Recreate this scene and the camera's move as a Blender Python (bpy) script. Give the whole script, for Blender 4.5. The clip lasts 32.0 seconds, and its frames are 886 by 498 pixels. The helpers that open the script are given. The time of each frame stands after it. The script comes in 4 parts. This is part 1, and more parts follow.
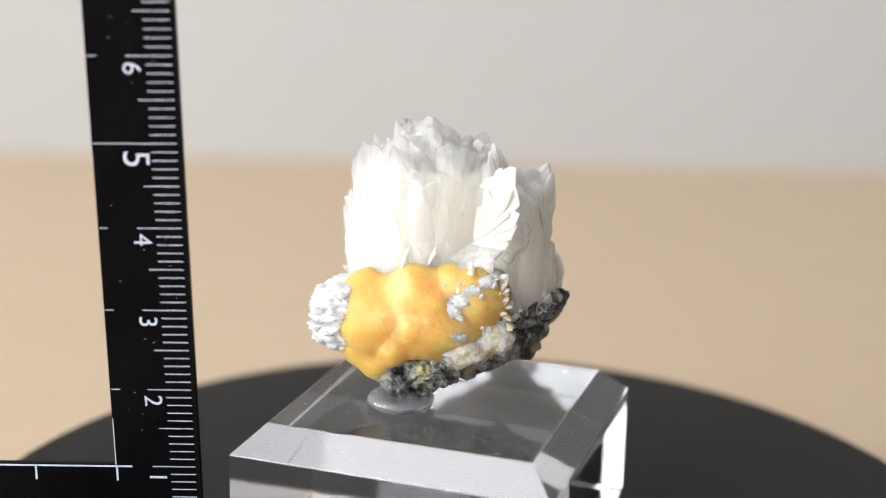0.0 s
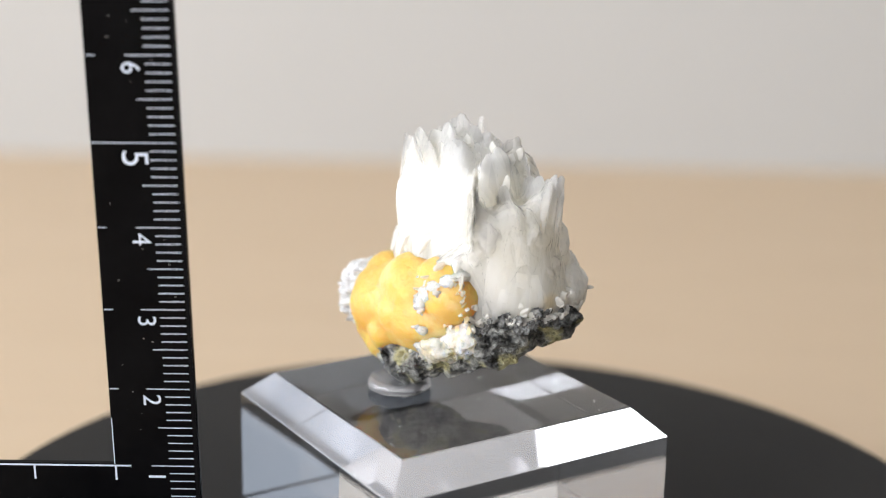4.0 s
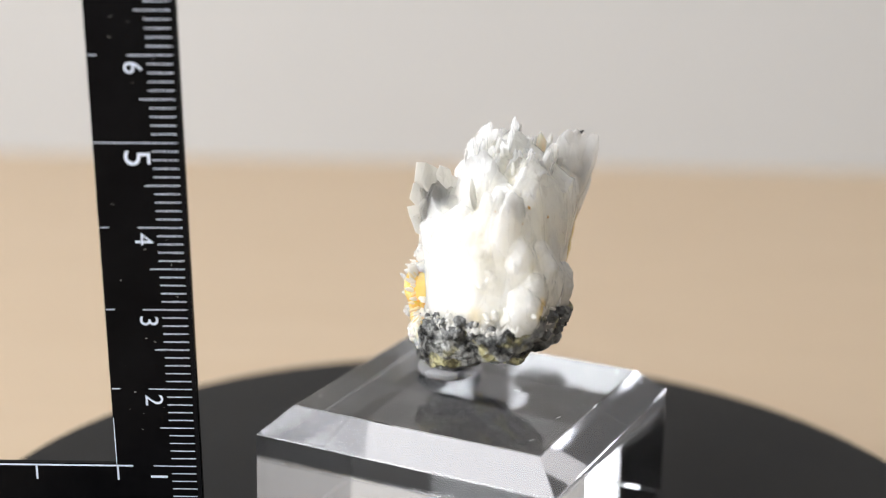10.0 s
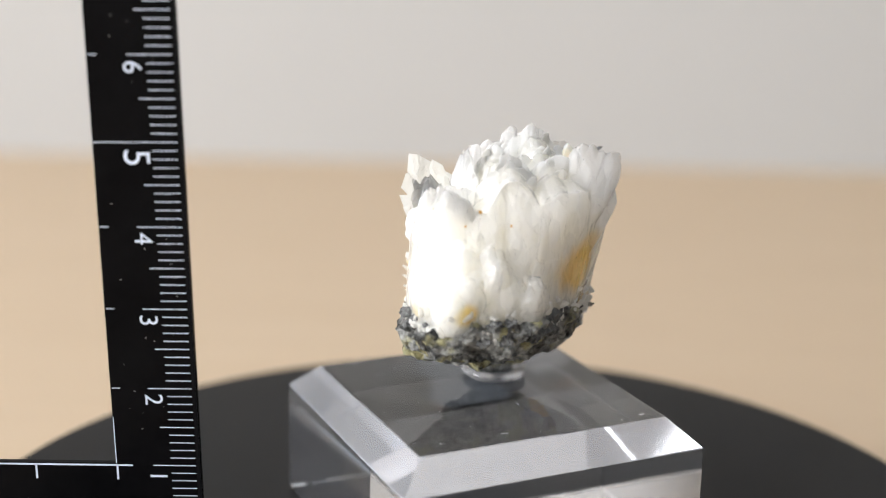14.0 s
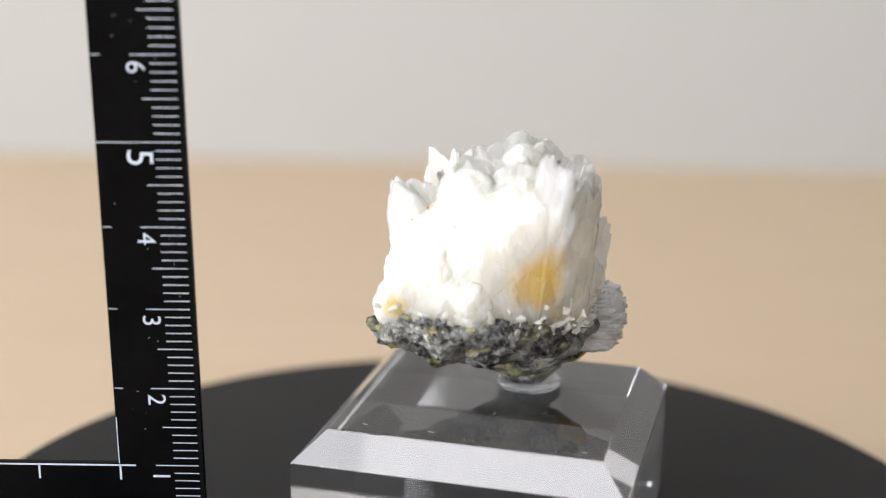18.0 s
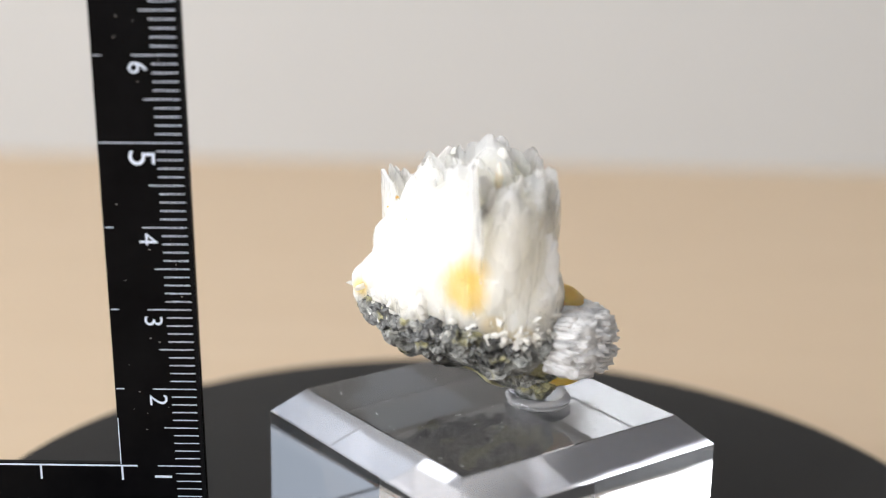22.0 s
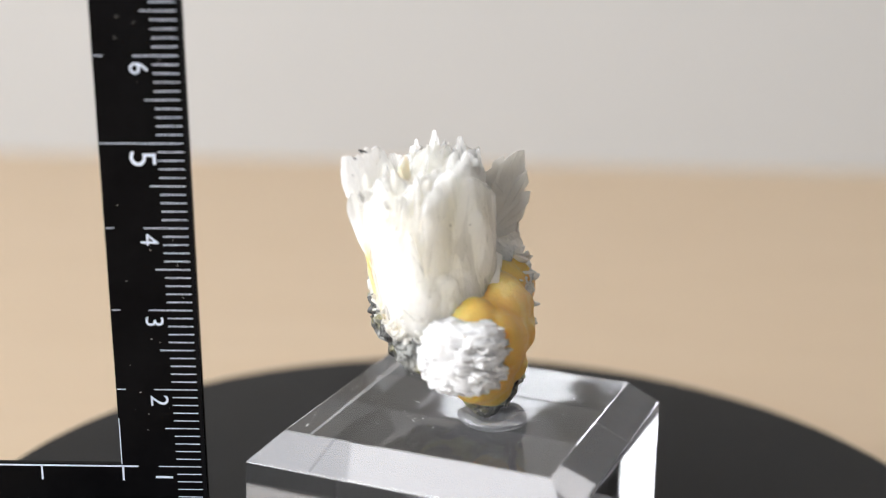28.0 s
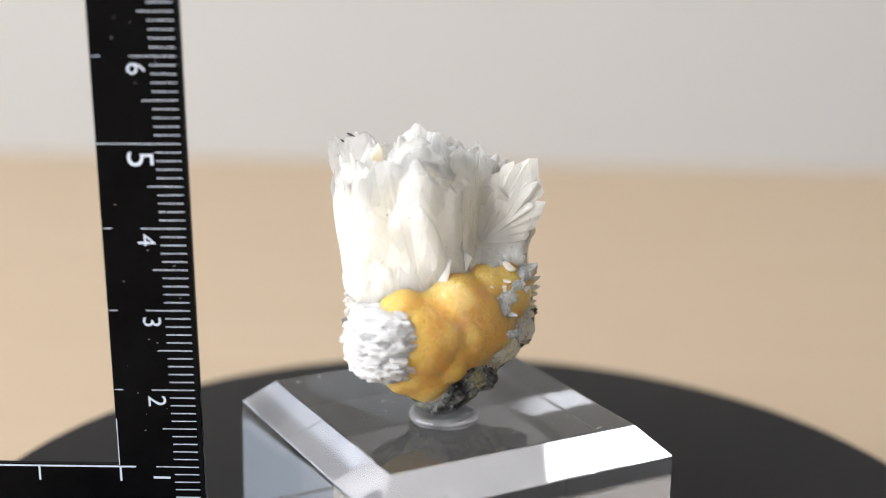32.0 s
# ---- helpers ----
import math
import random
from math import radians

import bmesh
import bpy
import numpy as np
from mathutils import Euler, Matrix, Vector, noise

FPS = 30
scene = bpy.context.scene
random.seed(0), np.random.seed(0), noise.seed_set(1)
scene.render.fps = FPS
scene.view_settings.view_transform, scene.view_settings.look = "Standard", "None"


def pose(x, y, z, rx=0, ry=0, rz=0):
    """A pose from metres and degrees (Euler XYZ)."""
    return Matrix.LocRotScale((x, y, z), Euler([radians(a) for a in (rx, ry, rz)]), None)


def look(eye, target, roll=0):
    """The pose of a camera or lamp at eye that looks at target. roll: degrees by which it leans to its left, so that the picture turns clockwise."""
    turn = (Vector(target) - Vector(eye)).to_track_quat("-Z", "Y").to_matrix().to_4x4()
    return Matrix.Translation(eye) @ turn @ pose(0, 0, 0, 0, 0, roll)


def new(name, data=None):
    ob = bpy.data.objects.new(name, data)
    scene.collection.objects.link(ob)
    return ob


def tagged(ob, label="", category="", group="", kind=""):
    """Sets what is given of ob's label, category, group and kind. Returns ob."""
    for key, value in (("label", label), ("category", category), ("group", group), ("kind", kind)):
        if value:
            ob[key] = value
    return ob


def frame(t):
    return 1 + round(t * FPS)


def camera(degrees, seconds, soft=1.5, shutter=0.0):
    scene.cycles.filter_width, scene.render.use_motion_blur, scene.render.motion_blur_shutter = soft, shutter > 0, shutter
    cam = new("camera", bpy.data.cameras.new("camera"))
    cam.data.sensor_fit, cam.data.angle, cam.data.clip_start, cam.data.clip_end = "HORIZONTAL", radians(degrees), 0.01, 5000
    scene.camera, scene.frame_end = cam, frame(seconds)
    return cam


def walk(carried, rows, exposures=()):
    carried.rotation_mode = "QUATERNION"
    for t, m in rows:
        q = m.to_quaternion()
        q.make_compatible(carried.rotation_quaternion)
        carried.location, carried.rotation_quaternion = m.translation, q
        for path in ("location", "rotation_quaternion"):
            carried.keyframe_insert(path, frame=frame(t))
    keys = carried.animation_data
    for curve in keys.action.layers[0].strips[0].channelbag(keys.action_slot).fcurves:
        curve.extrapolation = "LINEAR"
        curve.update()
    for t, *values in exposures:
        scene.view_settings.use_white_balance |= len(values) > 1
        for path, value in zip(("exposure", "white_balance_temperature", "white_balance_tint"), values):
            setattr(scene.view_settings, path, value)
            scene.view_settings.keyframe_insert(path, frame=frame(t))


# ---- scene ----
from mathutils.bvhtree import BVHTree

cam = camera(33.87, 32.0, soft=1.1)
EYE = Vector((0.0, -0.17398, 0.11118))
AIM = EYE + Vector((-0.01909, 0.96439, -0.26374)) * 0.18
walk(cam, [(0.0, look(EYE, AIM, 1.07)), (32.0, look(EYE, AIM, 1.07))])
cam.data.dof.use_dof = True
cam.data.dof.focus_distance = 0.178
cam.data.dof.aperture_fstop = 11.0

# ---- light ----
CM = 0.01
DISC_TOP = 0.0257            # top of the platter above the table
BLOCK_TOP = DISC_TOP + 0.0186
world = bpy.data.worlds.new("room_light")
scene.world = world
world.use_nodes = True
world.node_tree.nodes["Background"].inputs["Color"].default_value = (0.75, 0.85, 1.0, 1)
world.node_tree.nodes["Background"].inputs["Strength"].default_value = 0.5


def area_lamp(name, eye, target, width, height, power, colour):
    data = bpy.data.lights.new(name, "AREA")
    data.shape, data.size, data.size_y, data.energy, data.color = "RECTANGLE", width, height, power, colour
    ob = new(name, data)
    ob.matrix_world = look(eye, target)
    return ob


WALL_X = -0.62
WINDOW = (-1.15, 0.12, 0.02, 0.87)     # opening in the left wall: y from, y to, z from, z to
area_lamp("window_light", (WALL_X - 0.01, -0.515, 0.445), (0.0, -0.515, 0.445), 1.27, 0.85, 18.3, (0.95, 0.965, 1.0))
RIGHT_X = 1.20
FILL_OPENING = (-1.05, -0.15, 0.20, 1.05)   # unseen opening added in the right wall for the fill lamp
# weak fill from the right, added to brighten the block's chamfers
area_lamp("side_fill_light", (RIGHT_X + 0.01, -0.60, 0.625), (0.0, -0.60, 0.625), 0.90, 0.85, 0.08, (0.84, 0.89, 1.0))
# soft fill from above, added without any lamp known on the ceiling
area_lamp("overhead_fill_light", (-0.10, -0.60, 1.58), (-0.10, -0.60, 0), 1.0, 1.2, 1.3, (0.88, 0.91, 1.0))
sun = bpy.data.lights.new("sun", "SUN")
sun.energy, sun.angle, sun.color = 0.78, radians(2), (1.0, 0.95, 0.88)
new("sun", sun).matrix_world = look((-0.68, -0.56, 0.54), (0, 0, 0.0))


# ---- materials ----
def material(name, colour, rough=0.5, second=None, scale=200.0, stretch=(1, 1, 1), bump=0.0, bump_scale=None,
             metal=0.0, transmission=0.0, ior=1.5, sss=0.0, sss_radius=(1, 1, 1), sss_scale=0.002, rough_var=0.0, coat=0.0,
             coords="Object", spots=None, specular=0.5, glow_through=0.0, stains=(), stain=None, ramp_range=(0.48, 0.92), facet=None, clear=0.0):
    """A principled surface with two scales of variation and fine relief."""
    m = bpy.data.materials.new(name)
    m.use_nodes = True
    nt = m.node_tree
    b = nt.nodes["Principled BSDF"]
    b.inputs["Roughness"].default_value = rough
    b.inputs["Metallic"].default_value = metal
    b.inputs["Transmission Weight"].default_value = transmission
    b.inputs["IOR"].default_value = ior
    b.inputs["Coat Weight"].default_value = coat
    b.inputs["Specular IOR Level"].default_value = specular
    b.inputs["Subsurface Weight"].default_value = sss
    b.inputs["Subsurface Radius"].default_value = sss_radius
    b.inputs["Subsurface Scale"].default_value = sss_scale
    tc = nt.nodes.new("ShaderNodeTexCoord")
    mp = nt.nodes.new("ShaderNodeMapping")
    mp.inputs["Scale"].default_value = stretch
    nt.links.new(tc.outputs[coords], mp.inputs["Vector"])

    def cloud(s, detail):
        n = nt.nodes.new("ShaderNodeTexNoise")
        n.inputs["Scale"].default_value = s
        n.inputs["Detail"].default_value = detail
        n.inputs["Roughness"].default_value = 0.6
        nt.links.new(mp.outputs["Vector"], n.inputs["Vector"])
        return n

    big, fine = cloud(scale, 3.0), cloud(scale * 6.3, 5.0)
    add = nt.nodes.new("ShaderNodeMath")
    add.operation = "MULTIPLY_ADD"
    add.inputs[1].default_value = 0.4
    nt.links.new(fine.outputs["Fac"], add.inputs[0])
    nt.links.new(big.outputs["Fac"], add.inputs[2])
    ramp = nt.nodes.new("ShaderNodeValToRGB")
    ramp.color_ramp.elements[0].position, ramp.color_ramp.elements[1].position = ramp_range
    ramp.color_ramp.elements[0].color = (*colour, 1)
    ramp.color_ramp.elements[1].color = (*(second or [c * 0.85 for c in colour]), 1)
    nt.links.new(add.outputs[0], ramp.inputs["Fac"])
    out = ramp.outputs["Color"]
    if clear:
        # crystal by crystal a little greyer or whiter
        v = nt.nodes.new("ShaderNodeTexVoronoi")
        v.inputs["Scale"].default_value = facet[0] * 0.8
        nt.links.new(mp.outputs["Vector"], v.inputs["Vector"])
        sep = nt.nodes.new("ShaderNodeSeparateColor")
        nt.links.new(v.outputs["Color"], sep.inputs["Color"])
        tone = nt.nodes.new("ShaderNodeMapRange")
        tone.inputs["To Min"].default_value, tone.inputs["To Max"].default_value = 0.90, 1.06
        nt.links.new(sep.outputs["Red"], tone.inputs["Value"])
        by = nt.nodes.new("ShaderNodeVectorMath")
        by.operation = "SCALE"
        nt.links.new(out, by.inputs[0])
        nt.links.new(tone.outputs["Result"], by.inputs["Scale"])
        out = by.outputs["Vector"]
    if spots:
        v = nt.nodes.new("ShaderNodeTexNoise")
        v.inputs["Scale"].default_value = spots[1]
        v.inputs["Detail"].default_value = 4.0
        nt.links.new(mp.outputs["Vector"], v.inputs["Vector"])
        sr = nt.nodes.new("ShaderNodeValToRGB")
        sr.color_ramp.elements[0].position, sr.color_ramp.elements[1].position = spots[2], spots[2] + 0.08
        nt.links.new(v.outputs["Fac"], sr.inputs["Fac"])
        mix = nt.nodes.new("ShaderNodeMix")
        mix.data_type = "RGBA"
        nt.links.new(sr.outputs["Color"], mix.inputs["Factor"])
        nt.links.new(out, mix.inputs["A"])
        mix.inputs["B"].default_value = (*spots[0], 1)
        out = mix.outputs["Result"]
    for (centre, radius, strength) in stains:
        # a stained zone with a ragged edge, in the thing's own space
        d = nt.nodes.new("ShaderNodeVectorMath")
        d.operation = "DISTANCE"
        d.inputs[1].default_value = [c * 0.01 for c in centre]
        nt.links.new(tc.outputs["Object"], d.inputs[0])
        ragged = nt.nodes.new("ShaderNodeMath")
        ragged.operation = "MULTIPLY_ADD"
        ragged.inputs[1].default_value = 0.011 * radius
        nt.links.new(add.outputs[0], ragged.inputs[0])
        nt.links.new(d.outputs["Value"], ragged.inputs[2])
        mr = nt.nodes.new("ShaderNodeMapRange")
        mr.interpolation_type = "SMOOTHSTEP"
        mr.inputs["From Min"].default_value, mr.inputs["From Max"].default_value = 0.0120 * radius, 0.0178 * radius
        mr.inputs["To Min"].default_value, mr.inputs["To Max"].default_value = strength, 0.0
        nt.links.new(ragged.outputs[0], mr.inputs["Value"])
        mix = nt.nodes.new("ShaderNodeMix")
        mix.data_type = "RGBA"
        nt.links.new(mr.outputs["Result"], mix.inputs["Factor"])
        nt.links.new(out, mix.inputs["A"])
        mix.inputs["B"].default_value = (*stain, 1)
        out = mix.outputs["Result"]
    nt.links.new(out, b.inputs["Base Color"])
    if rough_var:
        mr = nt.nodes.new("ShaderNodeMapRange")
        mr.inputs["To Min"].default_value, mr.inputs["To Max"].default_value = max(0, rough - rough_var), rough + rough_var
        nt.links.new(big.outputs["Fac"], mr.inputs["Value"])
        nt.links.new(mr.outputs["Result"], b.inputs["Roughness"])
    if bump:
        bn = cloud(bump_scale or scale * 4, 4.0)
        bp = nt.nodes.new("ShaderNodeBump")
        bp.inputs["Strength"].default_value = bump
        bp.inputs["Distance"].default_value = 0.0003
        nt.links.new(bn.outputs["Fac"], bp.inputs["Height"])
        under = None
        for size, tilt in ((facet[0], facet[1]), (facet[0] * 2.7, facet[1] * 0.6)) if facet else ():
            # small flat crystal faces, each with a tilt of its own
            v = nt.nodes.new("ShaderNodeTexVoronoi")
            v.inputs["Scale"].default_value = size
            nt.links.new(mp.outputs["Vector"], v.inputs["Vector"])
            away = nt.nodes.new("ShaderNodeVectorMath")
            away.operation = "SUBTRACT"
            nt.links.new(mp.outputs["Vector"], away.inputs[0])
            nt.links.new(v.outputs["Position"], away.inputs[1])
            lean = nt.nodes.new("ShaderNodeVectorMath")
            lean.operation = "SUBTRACT"
            lean.inputs[1].default_value = (0.5, 0.5, 0.5)
            nt.links.new(v.outputs["Color"], lean.inputs[0])
            dot = nt.nodes.new("ShaderNodeVectorMath")
            dot.operation = "DOT_PRODUCT"
            nt.links.new(away.outputs[0], dot.inputs[0])
            nt.links.new(lean.outputs[0], dot.inputs[1])
            fp = nt.nodes.new("ShaderNodeBump")
            fp.inputs["Strength"].default_value = 1.0
            fp.inputs["Distance"].default_value = tilt
            nt.links.new(dot.outputs["Value"], fp.inputs["Height"])
            if under:
                nt.links.new(under, fp.inputs["Normal"])
            under = fp.outputs["Normal"]
            nt.links.new(under, bp.inputs["Normal"])
        nt.links.new(bp.outputs["Normal"], b.inputs["Normal"])
    if clear:
        # thin edges are clear, the thick mass stays milky
        at = nt.nodes.new("ShaderNodeAttribute")
        at.attribute_name = "clarity"
        by = nt.nodes.new("ShaderNodeMath")
        by.operation = "MULTIPLY"
        by.inputs[1].default_value = clear
        nt.links.new(at.outputs["Fac"], by.inputs[0])
        nt.links.new(by.outputs[0], b.inputs["Transmission Weight"])
    if glow_through:
        # thin crystals let diffused light through
        tl = nt.nodes.new("ShaderNodeBsdfTranslucent")
        mx = nt.nodes.new("ShaderNodeMixShader")
        mx.inputs["Fac"].default_value = glow_through
        nt.links.new(out, tl.inputs["Color"])
        nt.links.new(b.outputs["BSDF"], mx.inputs[1])
        nt.links.new(tl.outputs["BSDF"], mx.inputs[2])
        nt.links.new(mx.outputs["Shader"], nt.nodes["Material Output"].inputs["Surface"])
    return m


WOOD = material("pale_wood", (0.64, 0.493, 0.336), 0.5, (0.615, 0.47, 0.318), 14, (1, 9, 1), 0.15, 300, rough_var=0.1)
PAINT = material("wall_paint", (0.535, 0.53, 0.518), 0.85, (0.515, 0.51, 0.498), 3, bump=0.1, bump_scale=400)
SIDE = material("side_wall_paint", (0.80, 0.81, 0.83), 0.9, (0.77, 0.78, 0.80), 2)
ROOM = material("dim_room_paint", (0.12, 0.12, 0.125), 0.9, (0.10, 0.10, 0.105), 2)
PLATTER = material("black_plastic", (0.012, 0.012, 0.0125), 0.42, (0.015, 0.015, 0.015), 60, bump=0.08, bump_scale=3000, rough_var=0.06, specular=0.09)
# pale blue diffuse share paints the block's inner reflections onto its chamfers
LIT_CHAMFER = material("lit_chamfer_acrylic", (0.945, 0.95, 1.0), 0.09, (0.93, 0.935, 0.99), 120, transmission=0.80, ior=1.47, rough_var=0.04)
DIM = material("right_wall_paint", (0.12, 0.122, 0.128), 0.9, (0.10, 0.102, 0.108), 2)
RUBBER = material("dark_base", (0.03, 0.03, 0.03), 0.6)
ACRYLIC = material("clear_acrylic", (0.97, 0.975, 0.985), 0.012, (0.97, 0.975, 0.985), 50, transmission=1.0, ior=1.47)
SCUFF = material("pale_scuff", (0.75, 0.75, 0.78), 0.5)
PUTTY = material("clear_putty", (0.86, 0.87, 0.90), 0.12, (0.8, 0.81, 0.85), 300, transmission=0.85, ior=1.45, sss=0.25, bump=0.1)
RULER = material("black_anodised", (0.0022, 0.0022, 0.0026), 0.22, (0.005, 0.005, 0.0055), 90, bump=0.05, bump_scale=2500, rough_var=0.08,
                 spots=((0.014, 0.014, 0.015), 900, 0.76), specular=0.03)
RULER_EDGE = material("ruler_edge", (0.004, 0.004, 0.0045), 0.3, (0.008, 0.008, 0.009), 400, specular=0.03)
MARK = material("white_marking", (0.72, 0.79, 0.92), 0.6, (0.56, 0.62, 0.74), 900)
WEAR = material("bare_metal_wear", (0.5, 0.5, 0.52), 0.35, (0.25, 0.25, 0.25), 1500, metal=0.7)
CRYSTAL = material("white_crystal", (0.845, 0.828, 0.770), 0.10, (0.77, 0.745, 0.655), 130, (1, 1, 0.3), 0.35, 900, facet=(480, 0.75), clear=0.05,
                   ior=1.5, sss=1.0, sss_radius=(1, 0.98, 0.93), sss_scale=0.010, rough_var=0.08, ramp_range=(0.55, 0.98),
                   stains=(((0.93, 1.08, 1.78), 0.44, 0.85), ((0.93, 1.24, 2.05), 0.30, 0.6), ((1.22, -0.62, 1.50), 0.20, 0.75),
                           ((0.52, -0.86, 1.42), 0.22, 0.45), ((0.62, 1.25, 1.38), 0.22, 0.4), ((0.35, 1.42, 1.25), 0.22, 0.4)), stain=(0.80, 0.56, 0.16))
CLEAR = material("clear_crystal", (0.95, 0.945, 0.92), 0.10, (0.93, 0.915, 0.87), 220, (1, 1, 0.35), 0.25, 1100, facet=(700, 0.5), rough_var=0.08, glow_through=0.5)
CHALK = material("chalky_white_crystal", (0.86, 0.86, 0.865), 0.30, (0.80, 0.80, 0.80), 350, (1, 1, 2.2), 0.3, 2200, facet=(700, 0.7), sss=1.0,
                 sss_radius=(1, 1, 1), sss_scale=0.0012, rough_var=0.15)
ORANGE = material("orange_botryoidal", (0.87, 0.555, 0.175), 0.36, (0.81, 0.465, 0.10), 160, (1, 1, 1), 0.35, 3000, facet=(2600, 0.35), spots=((0.89, 0.62, 0.25), 260, 0.56),
                  sss=1.0, sss_radius=(1.0, 0.60, 0.22), sss_scale=0.0045, rough_var=0.1)
FIBRE = material("pale_fibrous_crystal", (0.88, 0.87, 0.83), 0.16, (0.82, 0.68, 0.42), 420, (1, 1, 0.5), 0.4, 2200, facet=(1100, 0.9), sss=1.0, transmission=0.12, ior=1.45,
                 sss_radius=(1, 0.85, 0.6), sss_scale=0.004, rough_var=0.1)
DRUSE = material("white_druse", (0.86, 0.85, 0.82), 0.18, (0.80, 0.74, 0.60), 400, bump=0.4, bump_scale=2400, facet=(1400, 0.8), sss=1.0, sss_radius=(1, 0.9, 0.75), sss_scale=0.004)
ROCK = material("dark_matrix_rock", (0.016, 0.016, 0.016), 0.34, (0.47, 0.475, 0.45), 300, (1, 1, 1), 1.0, 2600, facet=(1500, 1.6), rough_var=0.2,
                spots=((0.47, 0.44, 0.24), 230, 0.53), ramp_range=(0.57, 0.84))
SPARKLE = material("grey_sparkling_crust", (0.34, 0.345, 0.34), 0.16, (0.04, 0.04, 0.04), 620, bump=0.9, bump_scale=3200, facet=(1500, 1.6), rough_var=0.15)
SOOT = material("dark_inclusion", (0.03, 0.03, 0.032), 0.3, (0.10, 0.10, 0.10), 800)
TAN = material("tan_crystal", (0.80, 0.68, 0.53), 0.15, (0.84, 0.76, 0.64), 300, bump=0.3, sss=1.0, sss_radius=(1, 0.8, 0.6), sss_scale=0.002)
AMBER = material("amber_tinted_crystal", (0.93, 0.80, 0.52), 0.12, (0.95, 0.88, 0.70), 400, bump=0.25, glow_through=0.5)
STAIN = material("rusty_speck", (0.50, 0.24, 0.03), 0.4, (0.62, 0.36, 0.06), 900)


# ---- building helpers ----
def part(name, bm, mat, parent=None, label=""):
    me = bpy.data.meshes.new(name)
    bm.to_mesh(me)
    bm.free()
    me.materials.append(mat)
    ob = new(name, me)
    ob.parent = parent
    return tagged(ob, label)


def thing(name, label, category, group="", kind=""):
    return tagged(new(name), label, category, group, kind)


def box(x0, y0, z0, x1, y1, z1, bevel=0.0, segments=2):
    bm = bmesh.new()
    bmesh.ops.create_cube(bm, size=1)
    for v in bm.verts:
        v.co = Vector(((x0, x1)[v.co.x > 0], (y0, y1)[v.co.y > 0], (z0, z1)[v.co.z > 0]))
    if bevel:
        bmesh.ops.bevel(bm, geom=bm.edges[:], offset=bevel, segments=segments, affect="EDGES", profile=0.6)
    return bm


def turned(profile, segments=96):
    """A lathe shape from (radius, height) pairs."""
    bm = bmesh.new()
    rings = []
    for r, z in profile:
        if r < 1e-6:
            rings.append([bm.verts.new((0, 0, z))])
        else:
            rings.append([bm.verts.new((r * math.cos(2 * math.pi * k / segments), r * math.sin(2 * math.pi * k / segments), z))
                          for k in range(segments)])
    for a, b in zip(rings, rings[1:]):
        for k in range(segments):
            q = [a[k % len(a)], a[(k + 1) % len(a)], b[(k + 1) % len(b)], b[k % len(b)]]
            q = list(dict.fromkeys(q))
            if len(q) > 2:
                bm.faces.new(q)
    bmesh.ops.recalc_face_normals(bm, faces=bm.faces[:])
    return bm


def smooth(ob, on=True):
    for p in ob.data.polygons:
        p.use_smooth = on
    return ob


def axes(d, n):
    d = d.normalized()
    n = (n - d * n.dot(d)).normalized()
    return d, n, d.cross(n)


def blade(bm, base, tip, width, thick, normal, rng, skew=None):
    """One flat pointed crystal from base to tip, in centimetres."""
    base, tip = Vector(base), Vector(tip)
    length = (tip - base).length
    d, n, s = axes(tip - base, Vector(normal))
    skew = rng.uniform(-0.55, 0.55) if skew is None else skew
    rings = []
    for u, w, t in ((0.0, 0.55, 0.9), (0.4, 0.88, 1.0), (0.74, 1.0, 0.9), (0.88, 0.72, 0.65), (0.96, 0.36, 0.4)):
        c = base + d * (u * length) + s * (skew * width * max(0.0, u - 0.7) / 0.3)
        w, t = w * width * rng.uniform(0.92, 1.08), t * thick * rng.uniform(0.85, 1.15)
        rings.append([bm.verts.new((c + s * (a * w) + n * (b * t)) * CM)
                      for a, b in ((1, 0), (0.62, 1), (-0.55, 1), (-1, 0), (-0.6, -1), (0.58, -1))])
    top = bm.verts.new((tip + s * (skew * width)) * CM)
    for a, b in zip(rings, rings[1:]):
        for k in range(6):
            bm.faces.new((a[k], a[(k + 1) % 6], b[(k + 1) % 6], b[k]))
    for k in range(6):
        bm.faces.new((rings[-1][k], rings[-1][(k + 1) % 6], top))
    bm.faces.new(rings[0][::-1])
    return bm


